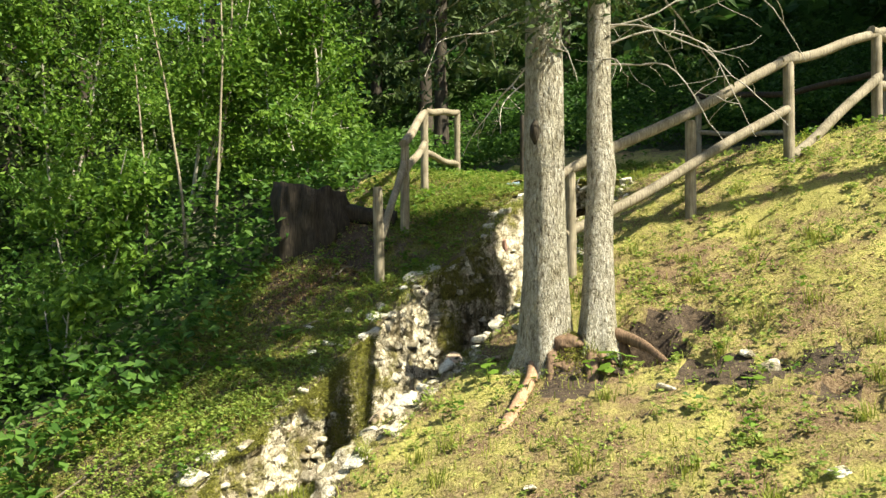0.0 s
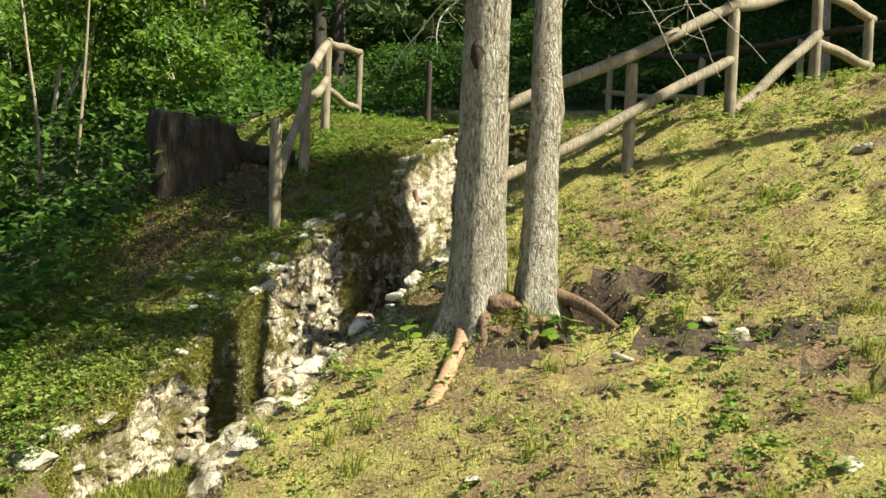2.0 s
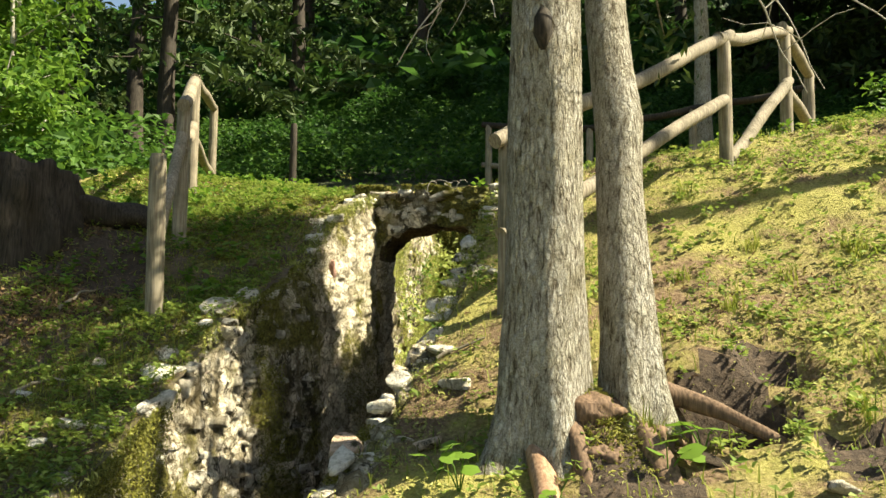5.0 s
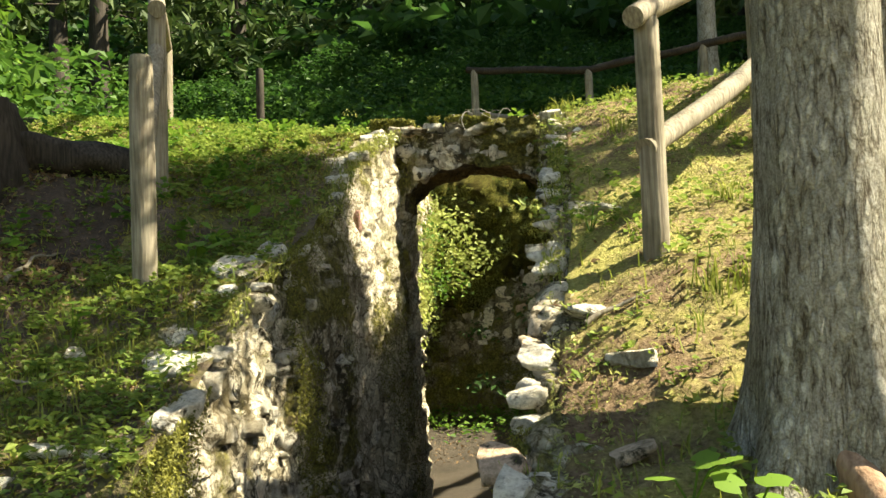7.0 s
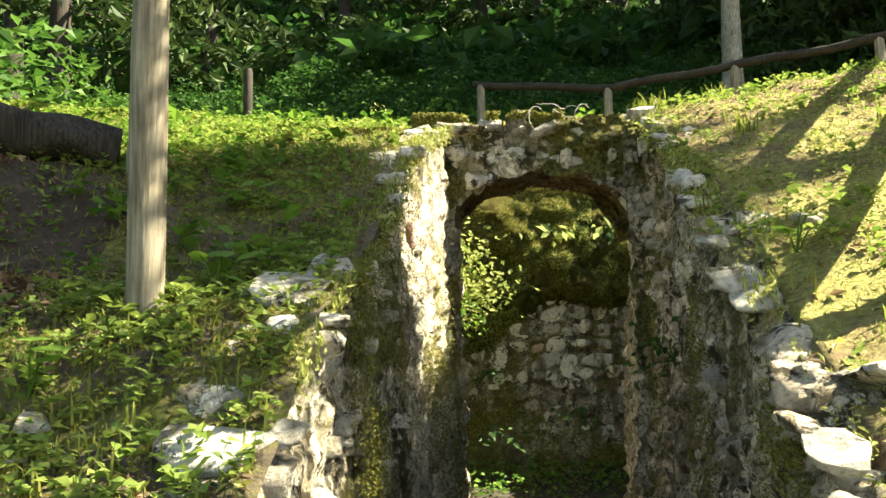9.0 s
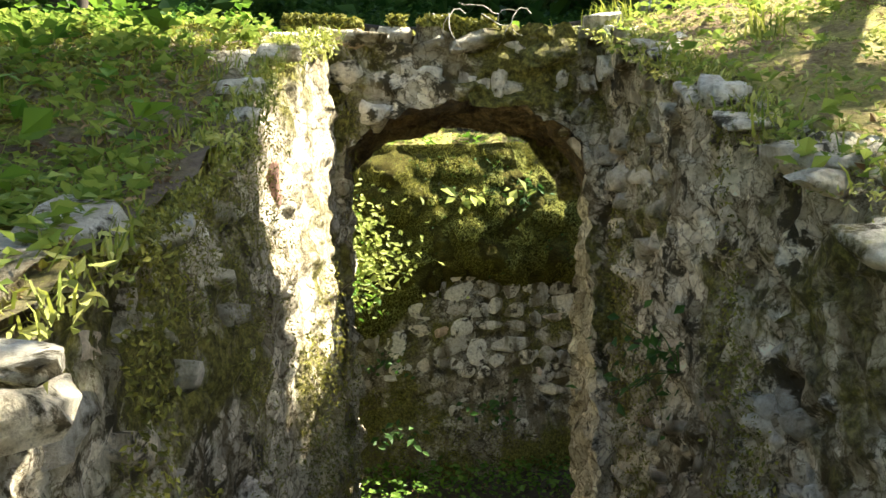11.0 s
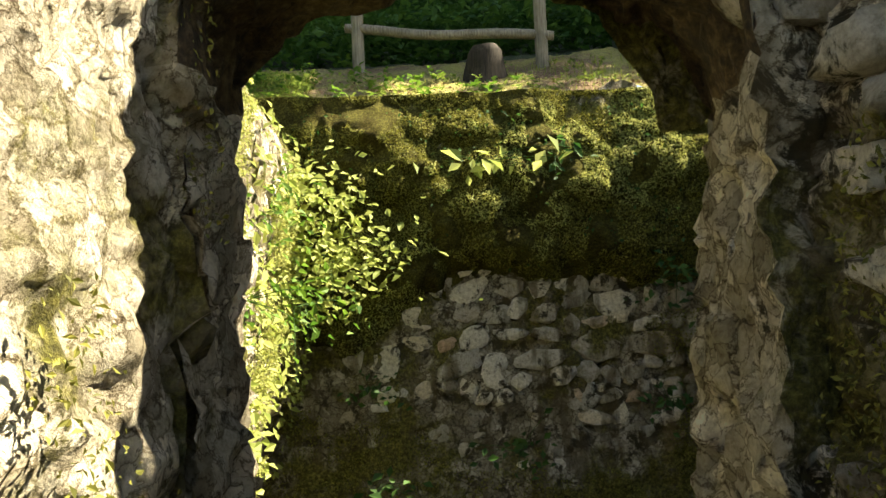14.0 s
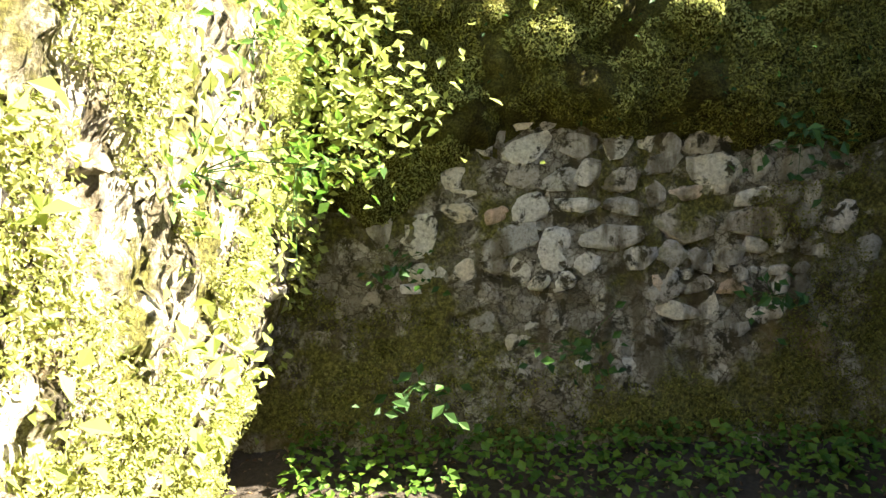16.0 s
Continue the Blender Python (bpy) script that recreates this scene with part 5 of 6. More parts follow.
def stone(parent, name, at, size, turn, pool):
    ob = new(name, pool[random.randrange(len(pool))])
    ob.matrix_world = Matrix.LocRotScale(Vector(at), Euler(turn), Vector(size))
    m = ob.matrix_world.copy()
    if parent is not None:
        ob.parent = parent
        ob.matrix_parent_inverse = Matrix.Translation(-parent.location)
        ob.matrix_basis = m
    return ob


random.seed(4)
FLAT = []
for k in range(10):
    me = rough_stone(50 + k, STONE if k % 4 else STONE_GREY, 0.12)
    for v in me.vertices:
        v.co.y = max(v.co.y, -0.26 + 0.05 * noise.noise(v.co * 4))
    FLAT.append(me)
CLOD = [rough_stone(70 + k, mat=SOIL) for k in range(4)]
# Dark clods added to deepen the shade of the root hollows.
for x, y, w in [(-1.74, 5.0, .10), (-1.9, 4.8, .07), (-1.15, 4.78, .07), (-0.7, 4.9, .07)]:
    tagged(stone(None, "soil_clod", on(x, y, w * 0.05), (w * 1.5, w * 1.1, w * 0.32), (random.uniform(-.4, .4), random.uniform(-.4, .4), random.uniform(0, 6)), CLOD), "dark clod of forest soil added to deepen a root hollow", "soil", "soil clods")
for x, y, w in [(-1.55, 4.6, .09), (-1.2, 5.0, .09), (-1.05, 4.9, .12), (-0.55, 3.9, .08), (-0.9, 3.2, .06), (-1.35, 3.4, .06), (-0.5, 6.7, .12), (-0.2, 7.0, .1), (-3.0, 5.6, .14), (-2.95, 5.0, .1), (-2.9, 5.35, .12), (-4.6, 4.9, .09), (-4.9, 5.2, .07), (-4.75, 5.55, .08), (-4.5, 5.0, .1), (-1.9, 3.6, .07), (-4.9, 6.0, .06), (-2.85, 6.35, .08)]:
    ob = stone(None, "stone", on(x, y, w * 0.08), (w * 1.4, w, w * 0.45), (random.uniform(-.3, .3), random.uniform(-.3, .3), random.uniform(0, 6)), PALE)
    tagged(ob, "pale limestone fragment lying in the moss", "stone", "loose stones")
for x, y, ln, a in [(-5.3, 3.3, 1.5, 0.9), (-5.6, 4.6, 0.5, 2.0), (-2.9, 5.55, 0.25, 0.3), (-4.8, 5.3, 0.4, 0.6), (-5.2, 6.0, 0.35, 1.5)]:
    n = 9
    q = np.array([on(x + np.cos(a) * ln * (k / n - 0.5), y + np.sin(a) * ln * (k / n - 0.5), 0.02 + 0.004 * math.sin(k * 1.7)) for k in range(n)])
    tagged(solid("fallen_stick", *tube(q, np.linspace(0.011, 0.004, n), 6, 0.1, 3), WOOD), "thin grey dead stick lying on the earth", "stick", "fallen sticks")

# ---- moss and plants on the walls ----
def wall_moss(name, pts, nrm, size, mat, label, aspect=0.5):
    ob = solid(name, *leaf_mesh(pts, unit(nrm), size, aspect, rng), mat, smooth=False)
    return tagged(ob, label, "moss", kind="stuff")


def lush(n, ys, zs, thr, seed, k=2.2):
    a, b = rng.uniform(*ys, n), rng.uniform(0, 1, n)
    z = lerp(zs[0], zs[1], b)
    ok = fbm(a * k, z * k * 0.7, 0, seed) > thr
    return a[ok], z[ok], b[ok]


a, z, b = lush(150000, (Y0, YA), (0, 1), 0.12, 91)
ok = rng.random(len(a)) > 0.15 * ease(6.9, 7.3, a)
a, z, b = a[ok], z[ok], b[ok]
top = ground_z(XL, a)
z = top - (b ** 1.6) * (top + 0.1)
c = np.stack([left_face(a) + 0.0 + 0.09 * (1 - (z - BOT) / (top - BOT)) * 1 + rng.uniform(-0.02, 0.05, len(a)), a, z], 1)
wall_moss("wall_moss", c, rng.normal(size=c.shape) * 0.7 + [0.9, 0, 0.3], rng.uniform(0.006, 0.018, len(c)), MOSS_DARK, "moss cushions hanging on the trench wall")
a, z, b = lush(22000, (6.3, 7.08), (0, 1), 0.16, 191, 3.5)
top = ground_z(XL, a)
z = top - b * (top + 0.1)
c = np.stack([left_face(a) + 0.01 + 0.09 * (1 - (z - BOT) / (top - BOT)) + rng.uniform(-0.02, 0.05, len(a)), a, z], 1)
wall_moss("wall_moss", c, rng.normal(size=c.shape) * 0.7 + [0.9, 0, -0.3], rng.uniform(0.005, 0.014, len(c)), MOSS_DARK, "shaggy olive moss on the shaded trench wall", 0.3)
a, z, b = lush(120000, (Y0, YA), (0, 1), 0.16, 92)
top = ground_z(XR, a)
z = top - (b ** 1.6) * (top + 0.1)
c = np.stack([right_face(a) - rng.uniform(-0.03, 0.04, len(a)), a, z], 1)
wall_moss("wall_moss", c, rng.normal(size=c.shape) * 0.7 + [-0.9, 0, 0.3], rng.uniform(0.006, 0.018, len(c)), MOSS_DARK, "moss cushions hanging on the trench wall")
a, z = rng.uniform(XL, XR, 9000), 2.44 - np.abs(rng.normal(0, 0.07, 9000))
ok = fbm(a * 3 + z * 2, z * 5 - a, 0, 93) > 0.22
a, z = a[ok], z[ok]
c = np.stack([a, YA - rng.uniform(-0.02, 0.03, len(a)), z], 1)
wall_moss("wall_moss", c, rng.normal(size=c.shape) * 0.7 + [0, -0.9, 0.4], rng.uniform(0.012, 0.03, len(c)), MOSS_DARK, "moss along the top of the arch wall")
# chamber: a bulging moss overhang above, thin moss below
def moss_depth(x, z):
    """How far the moss cushions stand out from the chamber's back wall."""
    low = 1.5 - 0.38 * (1 - ease(-4.05, -3.45, x)) + 0.14 * fbm(x * 2.3, 0 * x, 0, 120) + 0.05 * fbm(x * 9, 0 * x, 0, 121)
    f1, f2, own = cells(x * 3.0, z * 3.4, 0 * x, 122)
    g1, g2, own2 = cells(x * 8.0, z * 9.0, 0 * x, 124)
    cushion = np.clip(1 - (f1 * 1.25) ** 2, 0, 1) * (0.35 + 0.65 * own)
    small = np.clip(1 - (g1 * 1.3) ** 2, 0, 1) * own2
    depth = ease(low, low + 0.22, z) * (0.05 + 0.17 * cushion + 0.06 * small + 0.12 * np.clip(fbm(x * 2.1, z * 2.6, 0, 127, 3), -0.3, 1) + 0.03 * fbm(x * 16, z * 16, 0, 123, 2))
    return depth * (1 - 0.5 * ease(2.45, 2.7, z)) - 0.05 * (1 - ease(low - 0.03, low + 0.05, z))


def moss_look(t, n, l, p):
    fine, mid = placed_noise(n, l, 90, 7, 0.75), placed_noise(n, l, 7, 6, 0.65)
    r = ramp(n, [(0.3, (0.018, 0.016, 0.005)), (0.5, (0.085, 0.08, 0.018)), (0.72, (0.25, 0.235, 0.055))])
    l.new(fine.outputs["Fac"], r.inputs[0])
    w = ramp(n, [(0.38, (0.45, 0.4, 0.35)), (0.6, (1, 1, 1))])
    l.new(mid.outputs["Fac"], w.inputs[0])
    l.new(mixed(n, l, 1.0, r.outputs[0], w.outputs[0], "MULTIPLY"), p.inputs["Base Color"])
    p.inputs["Roughness"].default_value = 1.0
    p.inputs["Specular IOR Level"].default_value = 0.1
    bumped(n, l, p, fine.outputs["Fac"], 1.0, 0.03)


MX, MZ = np.meshgrid(np.linspace(-4.6, CX1, 240), np.linspace(0.95, 2.72, 130), indexing="ij")
MY = back_y(MX, MZ) - moss_depth(MX, MZ)
moss_bank = solid("moss_overhang", np.stack([MX, MY, MZ], -1).reshape(-1, 3), grid_faces(240, 130), material("deep_moss", moss_look))
tagged(moss_bank, "thick bulging olive moss hanging over the chamber wall", "moss", kind="stuff")
n = 140000
a, z = rng.uniform(-4.55, CX1, n), 1.0 + 1.72 * rng.random(n) ** 0.8
d = moss_depth(a, z)
ok = (d > 0.02) & (fbm(a * 5, z * 5, 0, 125) > -0.22)
a, z, d = a[ok], z[ok], d[ok]
c = np.stack([a, back_y(a, z) - d - rng.uniform(-0.01, 0.02, len(a)), z], 1)
nrm = np.stack([(moss_depth(a + 0.02, z) - d) / -0.02, -np.ones(len(a)), (moss_depth(a, z + 0.02) - d) / -0.02], 1)
# Light and shade by colour: brighter moss on standing cushions, darker in hollows.
bright = fbm(a * 2.5, z * 2.5, 0, 126) + 2.2 * (d - 0.1) > 0.14
for on_top, mat, label in ((bright, MOSS, "moss tufts coloured sun-bright on the cushions of the chamber wall"), (~bright, MOSS_DARK, "olive moss tufts coloured shade-dark between the cushions of the chamber wall")):
    wall_moss("moss_tufts", c[on_top], unit(nrm[on_top]) + rng.normal(size=(int(on_top.sum()), 3)) * 0.7 + [0, 0, 0.3], rng.uniform(0.009, 0.027, int(on_top.sum())), mat, label, 0.35)
n = 90000
a, z = rng.uniform(-4.5, CX1, n), 0.1 + 1.5 * rng.random(n)
ok = fbm(a * 1.8, z * 1.8, 0, 94) > 0.3 - 0.55 * (1 - ease(0.35, 0.95, z)) - 0.3 * (1 - ease(-3.9, -3.4, a)) - 0.3 * ease(-2.1, -1.6, a)
a, z = a[ok], z[ok]
c = np.stack([a, back_y(a, z) - rng.uniform(-0.02, 0.04, len(a)), z], 1)
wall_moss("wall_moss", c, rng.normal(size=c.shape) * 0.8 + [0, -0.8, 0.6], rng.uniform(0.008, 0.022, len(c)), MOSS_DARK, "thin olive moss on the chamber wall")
n = 150000
a, z = rng.uniform(YB, CY1, n), rng.uniform(-0.1, 2.65, n)
ok = fbm(a * 2.2, z * 2.2, 0, 96) > 0.24 - 0.3 * ease(1.3, 2.0, z)
a, z = a[ok], z[ok]
# Brighter leaves and moss than the back wall's put sunlight into the colour.
k = 2600
p, q = rng.uniform(YB + 0.2, CY1 - 0.1, k), rng.uniform(-0.05, 2.6, k)
seen = fbm(p * 3, q * 3, 0, 197) > -0.05
p, q = p[seen], q[seen]
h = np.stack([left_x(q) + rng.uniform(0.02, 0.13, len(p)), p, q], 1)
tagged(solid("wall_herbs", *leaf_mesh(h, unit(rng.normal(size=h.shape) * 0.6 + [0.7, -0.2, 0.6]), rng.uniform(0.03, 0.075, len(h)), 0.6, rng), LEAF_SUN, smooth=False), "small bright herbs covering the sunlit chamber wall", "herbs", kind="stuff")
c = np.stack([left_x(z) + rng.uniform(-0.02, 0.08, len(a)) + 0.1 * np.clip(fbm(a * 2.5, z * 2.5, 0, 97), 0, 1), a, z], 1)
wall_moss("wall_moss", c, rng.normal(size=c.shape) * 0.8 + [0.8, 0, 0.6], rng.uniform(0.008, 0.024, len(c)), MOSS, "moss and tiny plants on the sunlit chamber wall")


def wall_plant(at, out, n, size, mat, spread, seed):
    rg = np.random.default_rng(seed)
    pl = thing("wall_plant", "small leafy plant rooted in the mossy wall", "plant", at, group="plants on the chamber wall")
    c = np.asarray(at) + rg.normal(0, 1, (n, 3)) * spread + np.asarray(out) * np.abs(rg.normal(0, 0.12, (n, 1)))
    stems = [tube([np.asarray(at), (np.asarray(at) + q) / 2 + [0, 0, 0.02], q], [0.002, 0.0016, 0.001], 4, cap=False) for q in c[:: max(1, n // 9)]]
    tagged(solid("stalk", *joined(stems), LEAF_DARK, pl), kind="stuff")
    tagged(solid("foliage", *leaf_mesh(c, unit(rg.normal(size=c.shape) * 0.5 + np.asarray(out) * 0.6 + [0, 0, 0.7]), rg.uniform(0.6, 1.3, n) * size, 0.6, rg), mat, pl, smooth=False), kind="stuff")


def coltsfoot(x, y, leaves, size, seed):
    """A low plant of a few broad leaves on stalks."""
    rg = np.random.default_rng(seed)
    pl = thing("broad_leaved_plant", "low plant with a few broad bright green leaves", "plant", on(x, y), group="broad-leaved plants")
    for k in range(leaves):
        a, d, h = rg.uniform(0, 6.28), rg.uniform(0.03, 0.1), rg.uniform(0.05, 0.13)
        tip = np.array(on(x, y)) + [d * np.cos(a), d * np.sin(a), h]
        stalk = solid("stalk", *tube([np.array(on(x, y, -0.01)), (np.array(on(x, y)) + tip) / 2 + [0, 0, 0.02], tip], [0.003, 0.0025, 0.002], 6), LEAF_BRIGHT, pl)
        th = np.linspace(0, 2 * np.pi, 12, endpoint=False)
        rr = size * rg.uniform(0.8, 1.2) * (0.5 + 0.06 * np.cos(th * 5) - 0.18 * np.exp(-((th - np.pi) / 0.5) ** 2))
        tilt = rg.uniform(-0.4, 0.4, 2)
        ring = np.stack([rr * np.cos(th + a), rr * np.sin(th + a), rr * (tilt[0] * np.cos(th) + tilt[1] * np.sin(th)) - 0.12 * rr], 1) + tip
        v = np.vstack([ring, tip])
        i = np.arange(0, 12, 2)
        solid("leaf", v, np.stack([np.full(6, 12), i, (i + 1) % 12, (i + 2) % 12], 1), LEAF_BRIGHT, stalk)


for k, (x, y, n, size) in enumerate([(-1.93, 4.86, 4, 0.11), (-2.06, 4.72, 4, 0.09), (-2.42, 4.5, 3, 0.05), (-2.75, 4.62, 4, 0.07), (-2.85, 4.75, 4, 0.06), (-1.3, 4.75, 3, 0.06), (-1.1, 4.6, 3, 0.07), (-4.55, 6.05, 5, 0.07), (-4.8, 5.6, 5, 0.07), (-5.0, 5.0, 5, 0.08), (-4.6, 6.7, 4, 0.06), (-2.95, 6.2, 4, 0.05), (-4.7, 4.6, 5, 0.07)]):
    coltsfoot(x, y, n, size, 500 + k)
k = 1300
a, z = rng.uniform(-4.3, CX1, k), 1.6 + 1.0 * rng.random(k)
ok = fbm(a * 2.2, z * 2.2, 0, 98) > 0.05
a, z = a[ok], z[ok]
c = np.stack([a, back_y(a, z) - rng.uniform(0.02, 0.22, len(a)), z], 1)
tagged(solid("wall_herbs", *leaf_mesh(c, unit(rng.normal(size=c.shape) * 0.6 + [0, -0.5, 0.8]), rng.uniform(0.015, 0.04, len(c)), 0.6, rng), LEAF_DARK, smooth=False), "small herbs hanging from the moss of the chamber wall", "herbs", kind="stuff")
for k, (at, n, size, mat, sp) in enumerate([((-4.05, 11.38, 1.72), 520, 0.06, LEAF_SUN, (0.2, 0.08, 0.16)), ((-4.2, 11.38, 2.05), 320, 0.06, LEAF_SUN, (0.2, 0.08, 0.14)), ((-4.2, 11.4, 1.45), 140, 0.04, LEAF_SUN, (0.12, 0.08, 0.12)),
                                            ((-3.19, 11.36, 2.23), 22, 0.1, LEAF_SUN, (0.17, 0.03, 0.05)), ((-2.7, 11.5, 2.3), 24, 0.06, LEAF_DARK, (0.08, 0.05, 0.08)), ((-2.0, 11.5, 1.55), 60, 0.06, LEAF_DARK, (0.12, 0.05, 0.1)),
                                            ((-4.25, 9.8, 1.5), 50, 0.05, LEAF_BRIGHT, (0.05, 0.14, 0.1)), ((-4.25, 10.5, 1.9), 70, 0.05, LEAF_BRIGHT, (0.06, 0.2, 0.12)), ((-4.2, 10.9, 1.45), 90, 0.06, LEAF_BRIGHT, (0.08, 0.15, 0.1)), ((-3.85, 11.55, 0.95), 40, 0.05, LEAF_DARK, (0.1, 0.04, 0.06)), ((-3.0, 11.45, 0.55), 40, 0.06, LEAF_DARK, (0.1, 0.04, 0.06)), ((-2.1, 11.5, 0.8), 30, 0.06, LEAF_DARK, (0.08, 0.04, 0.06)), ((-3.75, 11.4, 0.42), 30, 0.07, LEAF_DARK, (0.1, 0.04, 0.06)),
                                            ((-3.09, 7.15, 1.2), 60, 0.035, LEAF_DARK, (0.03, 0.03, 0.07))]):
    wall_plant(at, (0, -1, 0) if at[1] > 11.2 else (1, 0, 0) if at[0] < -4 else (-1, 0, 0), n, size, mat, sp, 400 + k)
n = 1700
x, y = rng.uniform(CX0 + 0.4, CX1, n), CY1 - 0.15 - np.abs(rng.normal(0, 0.4, n))
c = np.stack([x, y, -0.07 + 0.12 * ease(10.9, 11.75, y) + rng.uniform(0.0, 0.14, n)], 1)
tagged(solid("floor_weeds", *leaf_mesh(c, unit(rng.normal(size=c.shape) * 0.4 + [0, -0.2, 1]), rng.uniform(0.025, 0.065, n), 0.8, rng), LEAF_BRIGHT, smooth=False), "low green weeds on the chamber floor", "weeds", kind="stuff")
c = np.stack([rng.uniform(CX0, CX1, 1600), rng.uniform(9.5, CY1 - 0.1, 1600), np.zeros(1600)], 1)
c[:, 2] = -0.06 + 0.12 * ease(10.9, 11.75, c[:, 1]) + rng.uniform(0, 0.03, 1600)
tagged(solid("leaf_litter", *leaf_mesh(c, unit(rng.normal(size=c.shape) * 0.5 + [0, 0, 1]), rng.uniform(0.015, 0.04, 1600), 0.5, rng), LITTER, smooth=False), "dead leaves on the chamber floor", "litter", kind="stuff")
# dry roots over the arch
for k in range(7):
    x = -3.66 + 0.06 * k
    q = np.array([x, YA - 0.03, 2.44])
    pts = [q]
    d = np.array([rng.normal(0, 0.8), -0.5, 0.1])
    for _ in range(7):
        d = unit(d + rng.normal(0, 0.4, 3) + [0, 0, -0.25])
        pts.append(pts[-1] + d * 0.026)
    tagged(solid("dry_root", *tube(pts, np.linspace(0.0028, 0.001, 8), 5, cap=False), TWIG), "thin dry root hanging over the arch", "root", "dry roots")

# ---- the single stones of the walls ----
random.seed(9)


def courses(parent, u0, u1, bottom, topz, place, turn, fill, name="stone", hmin=0.09, hmax=0.17, limit=300, pool=None, depth=0.13, pale_from=99.0):
    """Uneven courses of rubble set into a wall face."""
    z, found = bottom, []
    while z < 3:
        h = random.uniform(hmin, hmax)
        u = u0 + random.uniform(0, 0.1)
        while u < u1:
            w = random.uniform(0.9, 2.4) * h
            zz = z + random.uniform(-0.035, 0.035)
            if zz + h * 0.4 < topz(u + w / 2) and random.random() < fill(u, zz):
                found.append((place(u + w / 2, zz, random.uniform(-0.02, 0.025)), (w * random.uniform(.85, 1.05), depth * random.uniform(.7, 1.2), h * random.uniform(0.8, 1.1)), (random.uniform(-.12, .12), random.uniform(-.2, .2), turn + random.uniform(-.15, .15)), abs(u - 7.0) * 0.5 + abs(zz - 1.3)))
            u += w
        z += h * 0.92
    found.sort(key=lambda q: q[3])
    for at, size, tilt, _ in found[:limit]:
        stone(parent, name, at, size, tilt, pool or (PALE if random.random() < 0.55 or at[1] > pale_from else GREY))
    if len(found) > limit:
        shapes = [(np.array([v.co[:] for v in m.vertices]), np.array([p.vertices[:] for p in m.polygons])) for m in PALE]
        pieces = []
        for at, size, tilt, _ in found[limit:]:
            v, f = shapes[random.randrange(len(shapes))]
            pieces.append(((v * size) @ np.array(Euler(tilt).to_matrix()).T + np.array(at), f))
        tagged(solid("rubble", *joined(pieces), STONE_MASS, parent), kind="stuff")


def patchy(seed, level):
    return lambda u, z: float(np.clip(level + 0.9 * fbm(u * 1.3, z * 1.3, 0, seed), 0, 1))


gl, gr = (lambda y: float(ground_z(XL, y))), (lambda y: float(ground_z(XR, y)))
IN = 0.035
# Past y 6.9 only pale stones, so their colour carries the sun there.
courses(wall_left, Y0, YA, -0.05, gl, lambda u, z, o: (float(left_face(u)) - 0.035 - IN - (0.028 if u > 6.9 else 0.0) + 0.09 * (1 - (z - BOT) / (gl(u) - BOT)) * 0.9 + o, u, z), math.pi / 2, lambda u, z: patchy(51, 0.42)(u, z) * (0.6 if 6.3 < u < 7.0 else 0.35 if u > 6.9 else 1.0), hmin=0.045, hmax=0.12, pale_from=6.9)
courses(wall_right, Y0, YA, -0.05, gr, lambda u, z, o: (float(right_face(u)) + 0.045 - o, u, z), -math.pi / 2, patchy(52, 0.5), hmin=0.045, hmax=0.12)
z = 0.4
while z < 1.62:
    h = random.choice((0.08, 0.11, 0.14, 0.18)) * random.uniform(0.9, 1.1)
    u = -4.05 + random.uniform(0, 0.1)
    while u < -1.35:
        w = h * random.uniform(0.7, 1.9)
        zz = z + h / 2 + random.uniform(-0.035, 0.035) + 0.04 * math.sin(u * 2.3)
        worn = 0.62 * ease(0.45, 0.95, zz) + 0.3 - 0.5 * (1 - ease(-3.9, -3.45, u)) - 0.4 * ease(-2.1, -1.6, u) + 0.55 * fbm(u * 1.6, zz * 1.6, 0, 53)
        if random.random() < worn and not (-3.05 < u < -2.7 and 0.62 < zz < 0.92):
            tall = h * random.uniform(0.65, 1.2)
            stone(wall_back, "stone", (u + w / 2, float(back_y(u, zz)) + 0.01 - random.uniform(0, 0.015), zz), (w * random.uniform(0.95, 1.12), 0.1, tall * 1.1), (random.uniform(-.06, .06), random.uniform(-.45, .45), random.uniform(-.08, .08)), FLAT)
        u += w + 0.008
    z += h * 0.97
# Only pale stones here, carrying the wall's glare in their colour.
courses(wall_chamber_left, YB + 0.1, CY1, 0.0, lambda u: 2.3, lambda u, z, o: (left_x(z) - 0.045 + o, u, z), math.pi / 2, patchy(54, 0.12), hmin=0.05, hmax=0.11, pool=PALE)
courses(wall_arch, AX0, JL - 0.16, 0.0, lambda u: 2.38, lambda u, z, o: (u, YA + IN - o, z), 0, patchy(55, 0.3), hmin=0.06, hmax=0.12)
courses(wall_arch, JR + 0.1, AX1, 0.0, lambda u: 2.38, lambda u, z, o: (u, YA + IN - o, z), 0, patchy(56, 0.3), hmin=0.06, hmax=0.12)
courses(wall_arch, JL - 0.1, JR + 0.1, 2.2, lambda u: 2.42, lambda u, z, o: (u, YA + 0.03 - o, z), 0, lambda u, z: 0.8, hmin=0.06, hmax=0.12)
for k in range(13):
    a = math.pi * (0.06 + 0.88 * k / 12)
    cx = (JL + JR) / 2 - 0.52 * math.cos(a)
    cz = SPRING + 0.36 * math.sin(a) - 0.01
    stone(wall_arch, "arch_stone", (cx, YA + 0.06, cz), (random.uniform(.07, .12), 0.15, random.uniform(.11, .17)), (0, (a - math.pi / 2) * 0.8, random.uniform(-.1, .1)), PALE if random.random() < 0.3 else GREY)
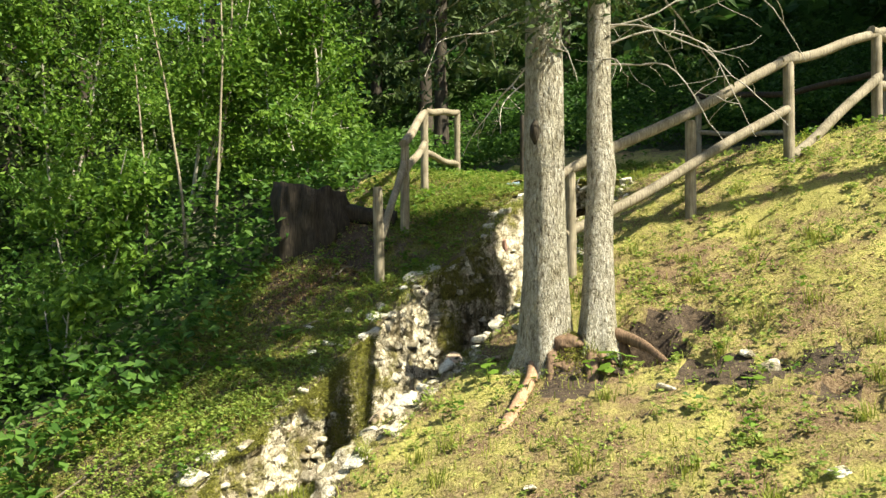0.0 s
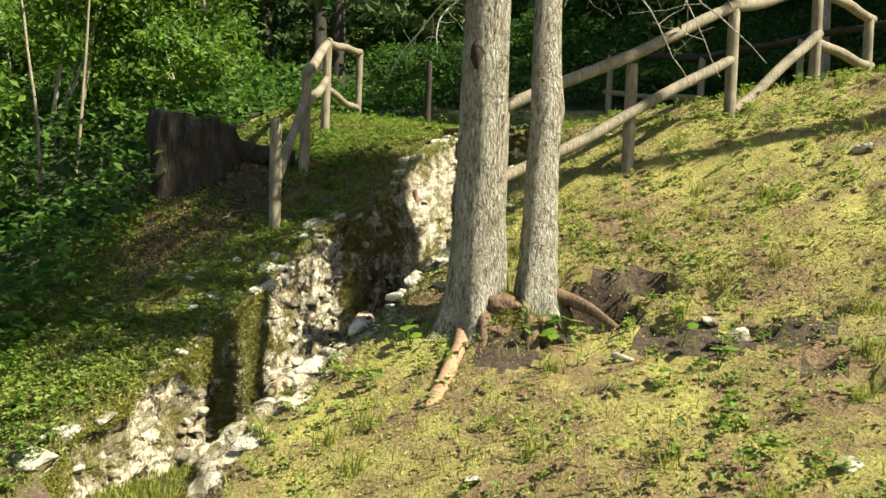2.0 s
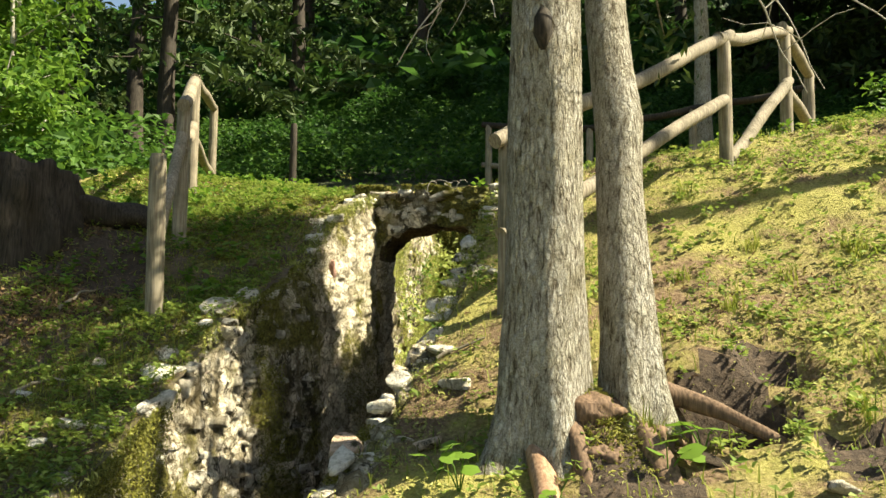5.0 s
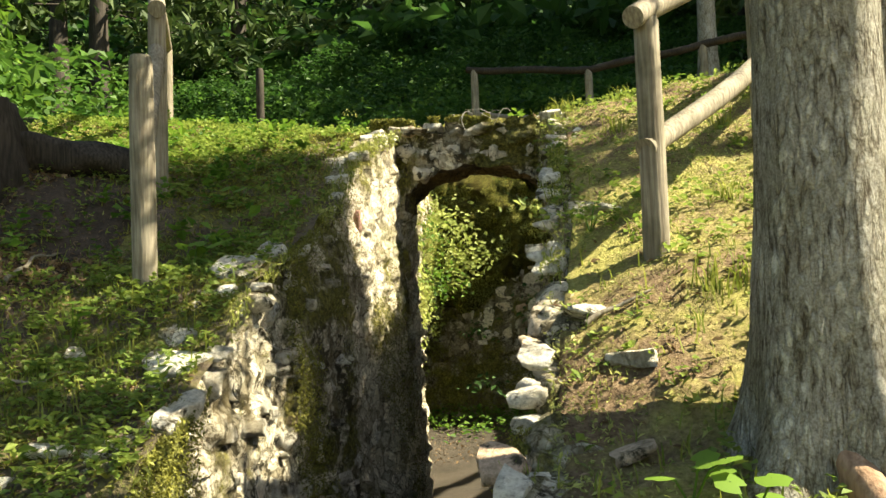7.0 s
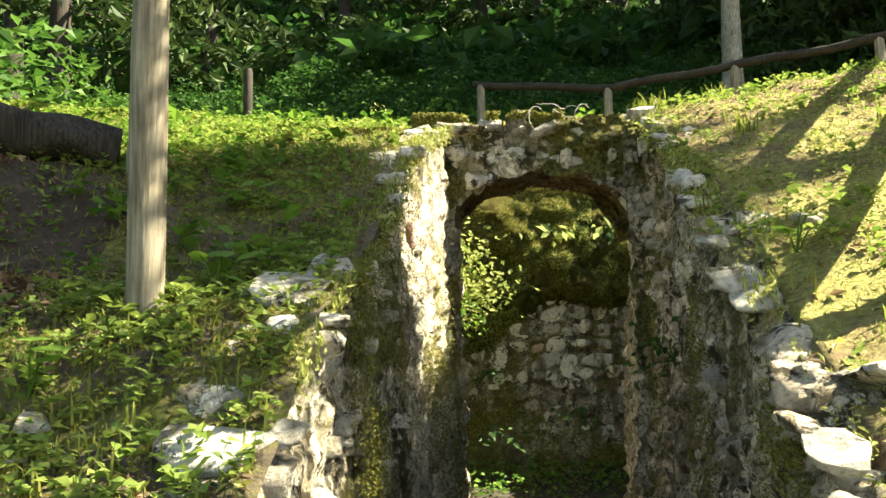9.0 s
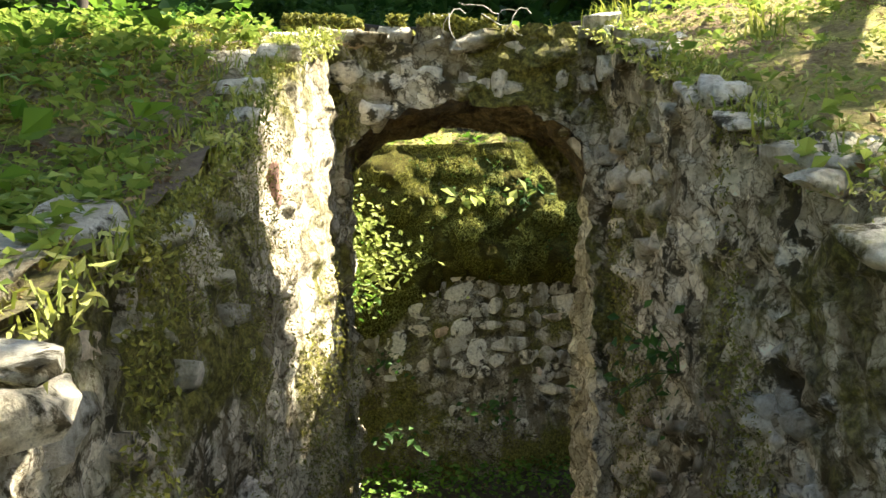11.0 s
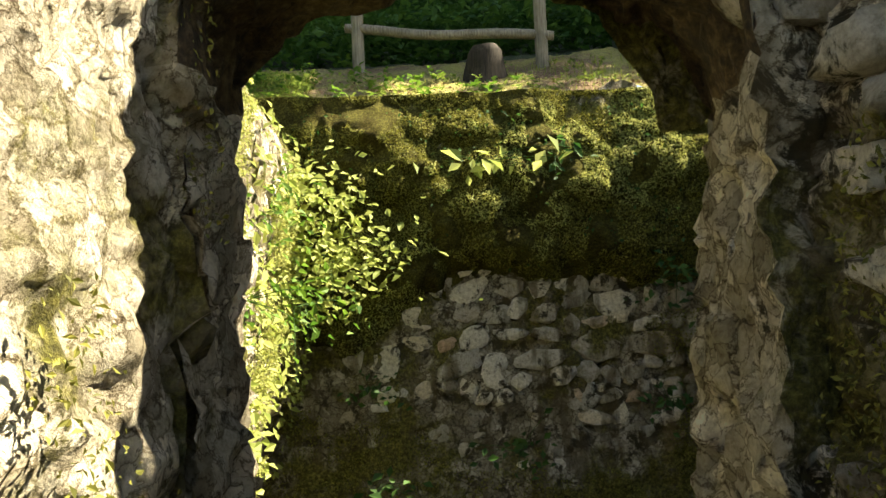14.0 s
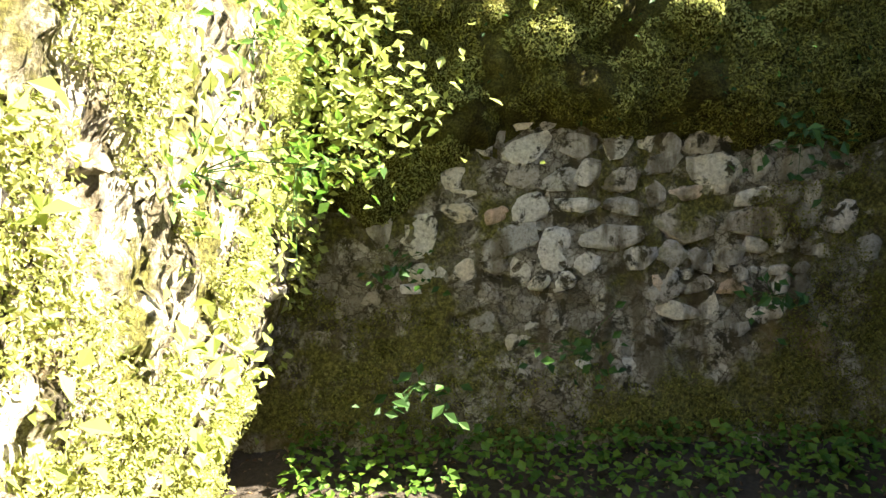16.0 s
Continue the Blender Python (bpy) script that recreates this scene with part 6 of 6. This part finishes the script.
stone(wall_arch, "stone", (-3.88, YA + 0.01, 2.07), (0.14, 0.14, 0.11), (0, 0.2, 0.3), PALE)
# capping stones along the rims
for y in np.arange(Y0 + 0.05, YA, 0.11):
    for xw, side, wl, p in ((XL, -1, wall_left, 0.3), (XR, 1, wall_right, 0.85)):
        if random.random() > p:
            continue
        yy = y + random.uniform(-.05, .05)
        slope = math.atan((gz(xw, yy + 0.1) - gz(xw, yy - 0.1)) / 0.2)
        xw = float(left_face(yy)) if side < 0 else float(right_face(yy))
        stone(wl, "cap_stone", (xw + side * random.uniform(-0.03, .03), yy, gz(xw, yy) + (0.005 if side > 0 else -0.015) + random.uniform(-.03, .02)), (random.uniform(.07, .15), random.uniform(.05, .2), random.uniform(.03, .075)), (slope + random.uniform(-.15, .15), random.uniform(-.2, .2), random.uniform(-.3, .3)), PALE)
for x, y, w, d in [(-4.30, 5.95, .24, .22), (-4.24, 6.15, .14, .2), (-4.32, 5.40, .24, .17), (-4.13, 7.72, .18, .24), (-4.27, 5.73, .09, .08), (-4.17, 6.9, .1, .1), (-4.3, 3.62, .2, .18), (-4.3, 3.46, .26, .2), (-3.12, 3.75, .16, .22), (-3.1, 4.1, .14, .26), (-4.2, 7.05, .12, .1)]:
    stone(wall_left if x < -3.6 else wall_right, "cap_stone", on(x, y, -0.012), (w, d, 0.065), (0.4, 0.0, random.uniform(-.3, .3)), PALE)
for x in np.arange(XL + 0.05, XR + 0.1, 0.13):
    stone(wall_arch, "cap_stone", (x + random.uniform(-.03, .03), YA + random.uniform(0.01, .06), gz(x, YA + 0.05) - 0.035 + random.uniform(-.02, .015)), (random.uniform(.08, .22), .18, random.uniform(.05, .085)), (random.uniform(-.1, .1), random.uniform(-.15, .15), random.uniform(-.3, .3)), PALE if random.random() < 0.6 else GREY)

# a red brick mended into the sunlit stretch of the wall
brick = stone(wall_left, "brick", (float(left_face(7.3)) - 0.028, 7.3, 1.73), (0.07, 0.06, 0.13), (0.2, 0.0, 0.0), PALE)
brick.data = brick.data.copy()
brick.data.materials[0] = BRICK
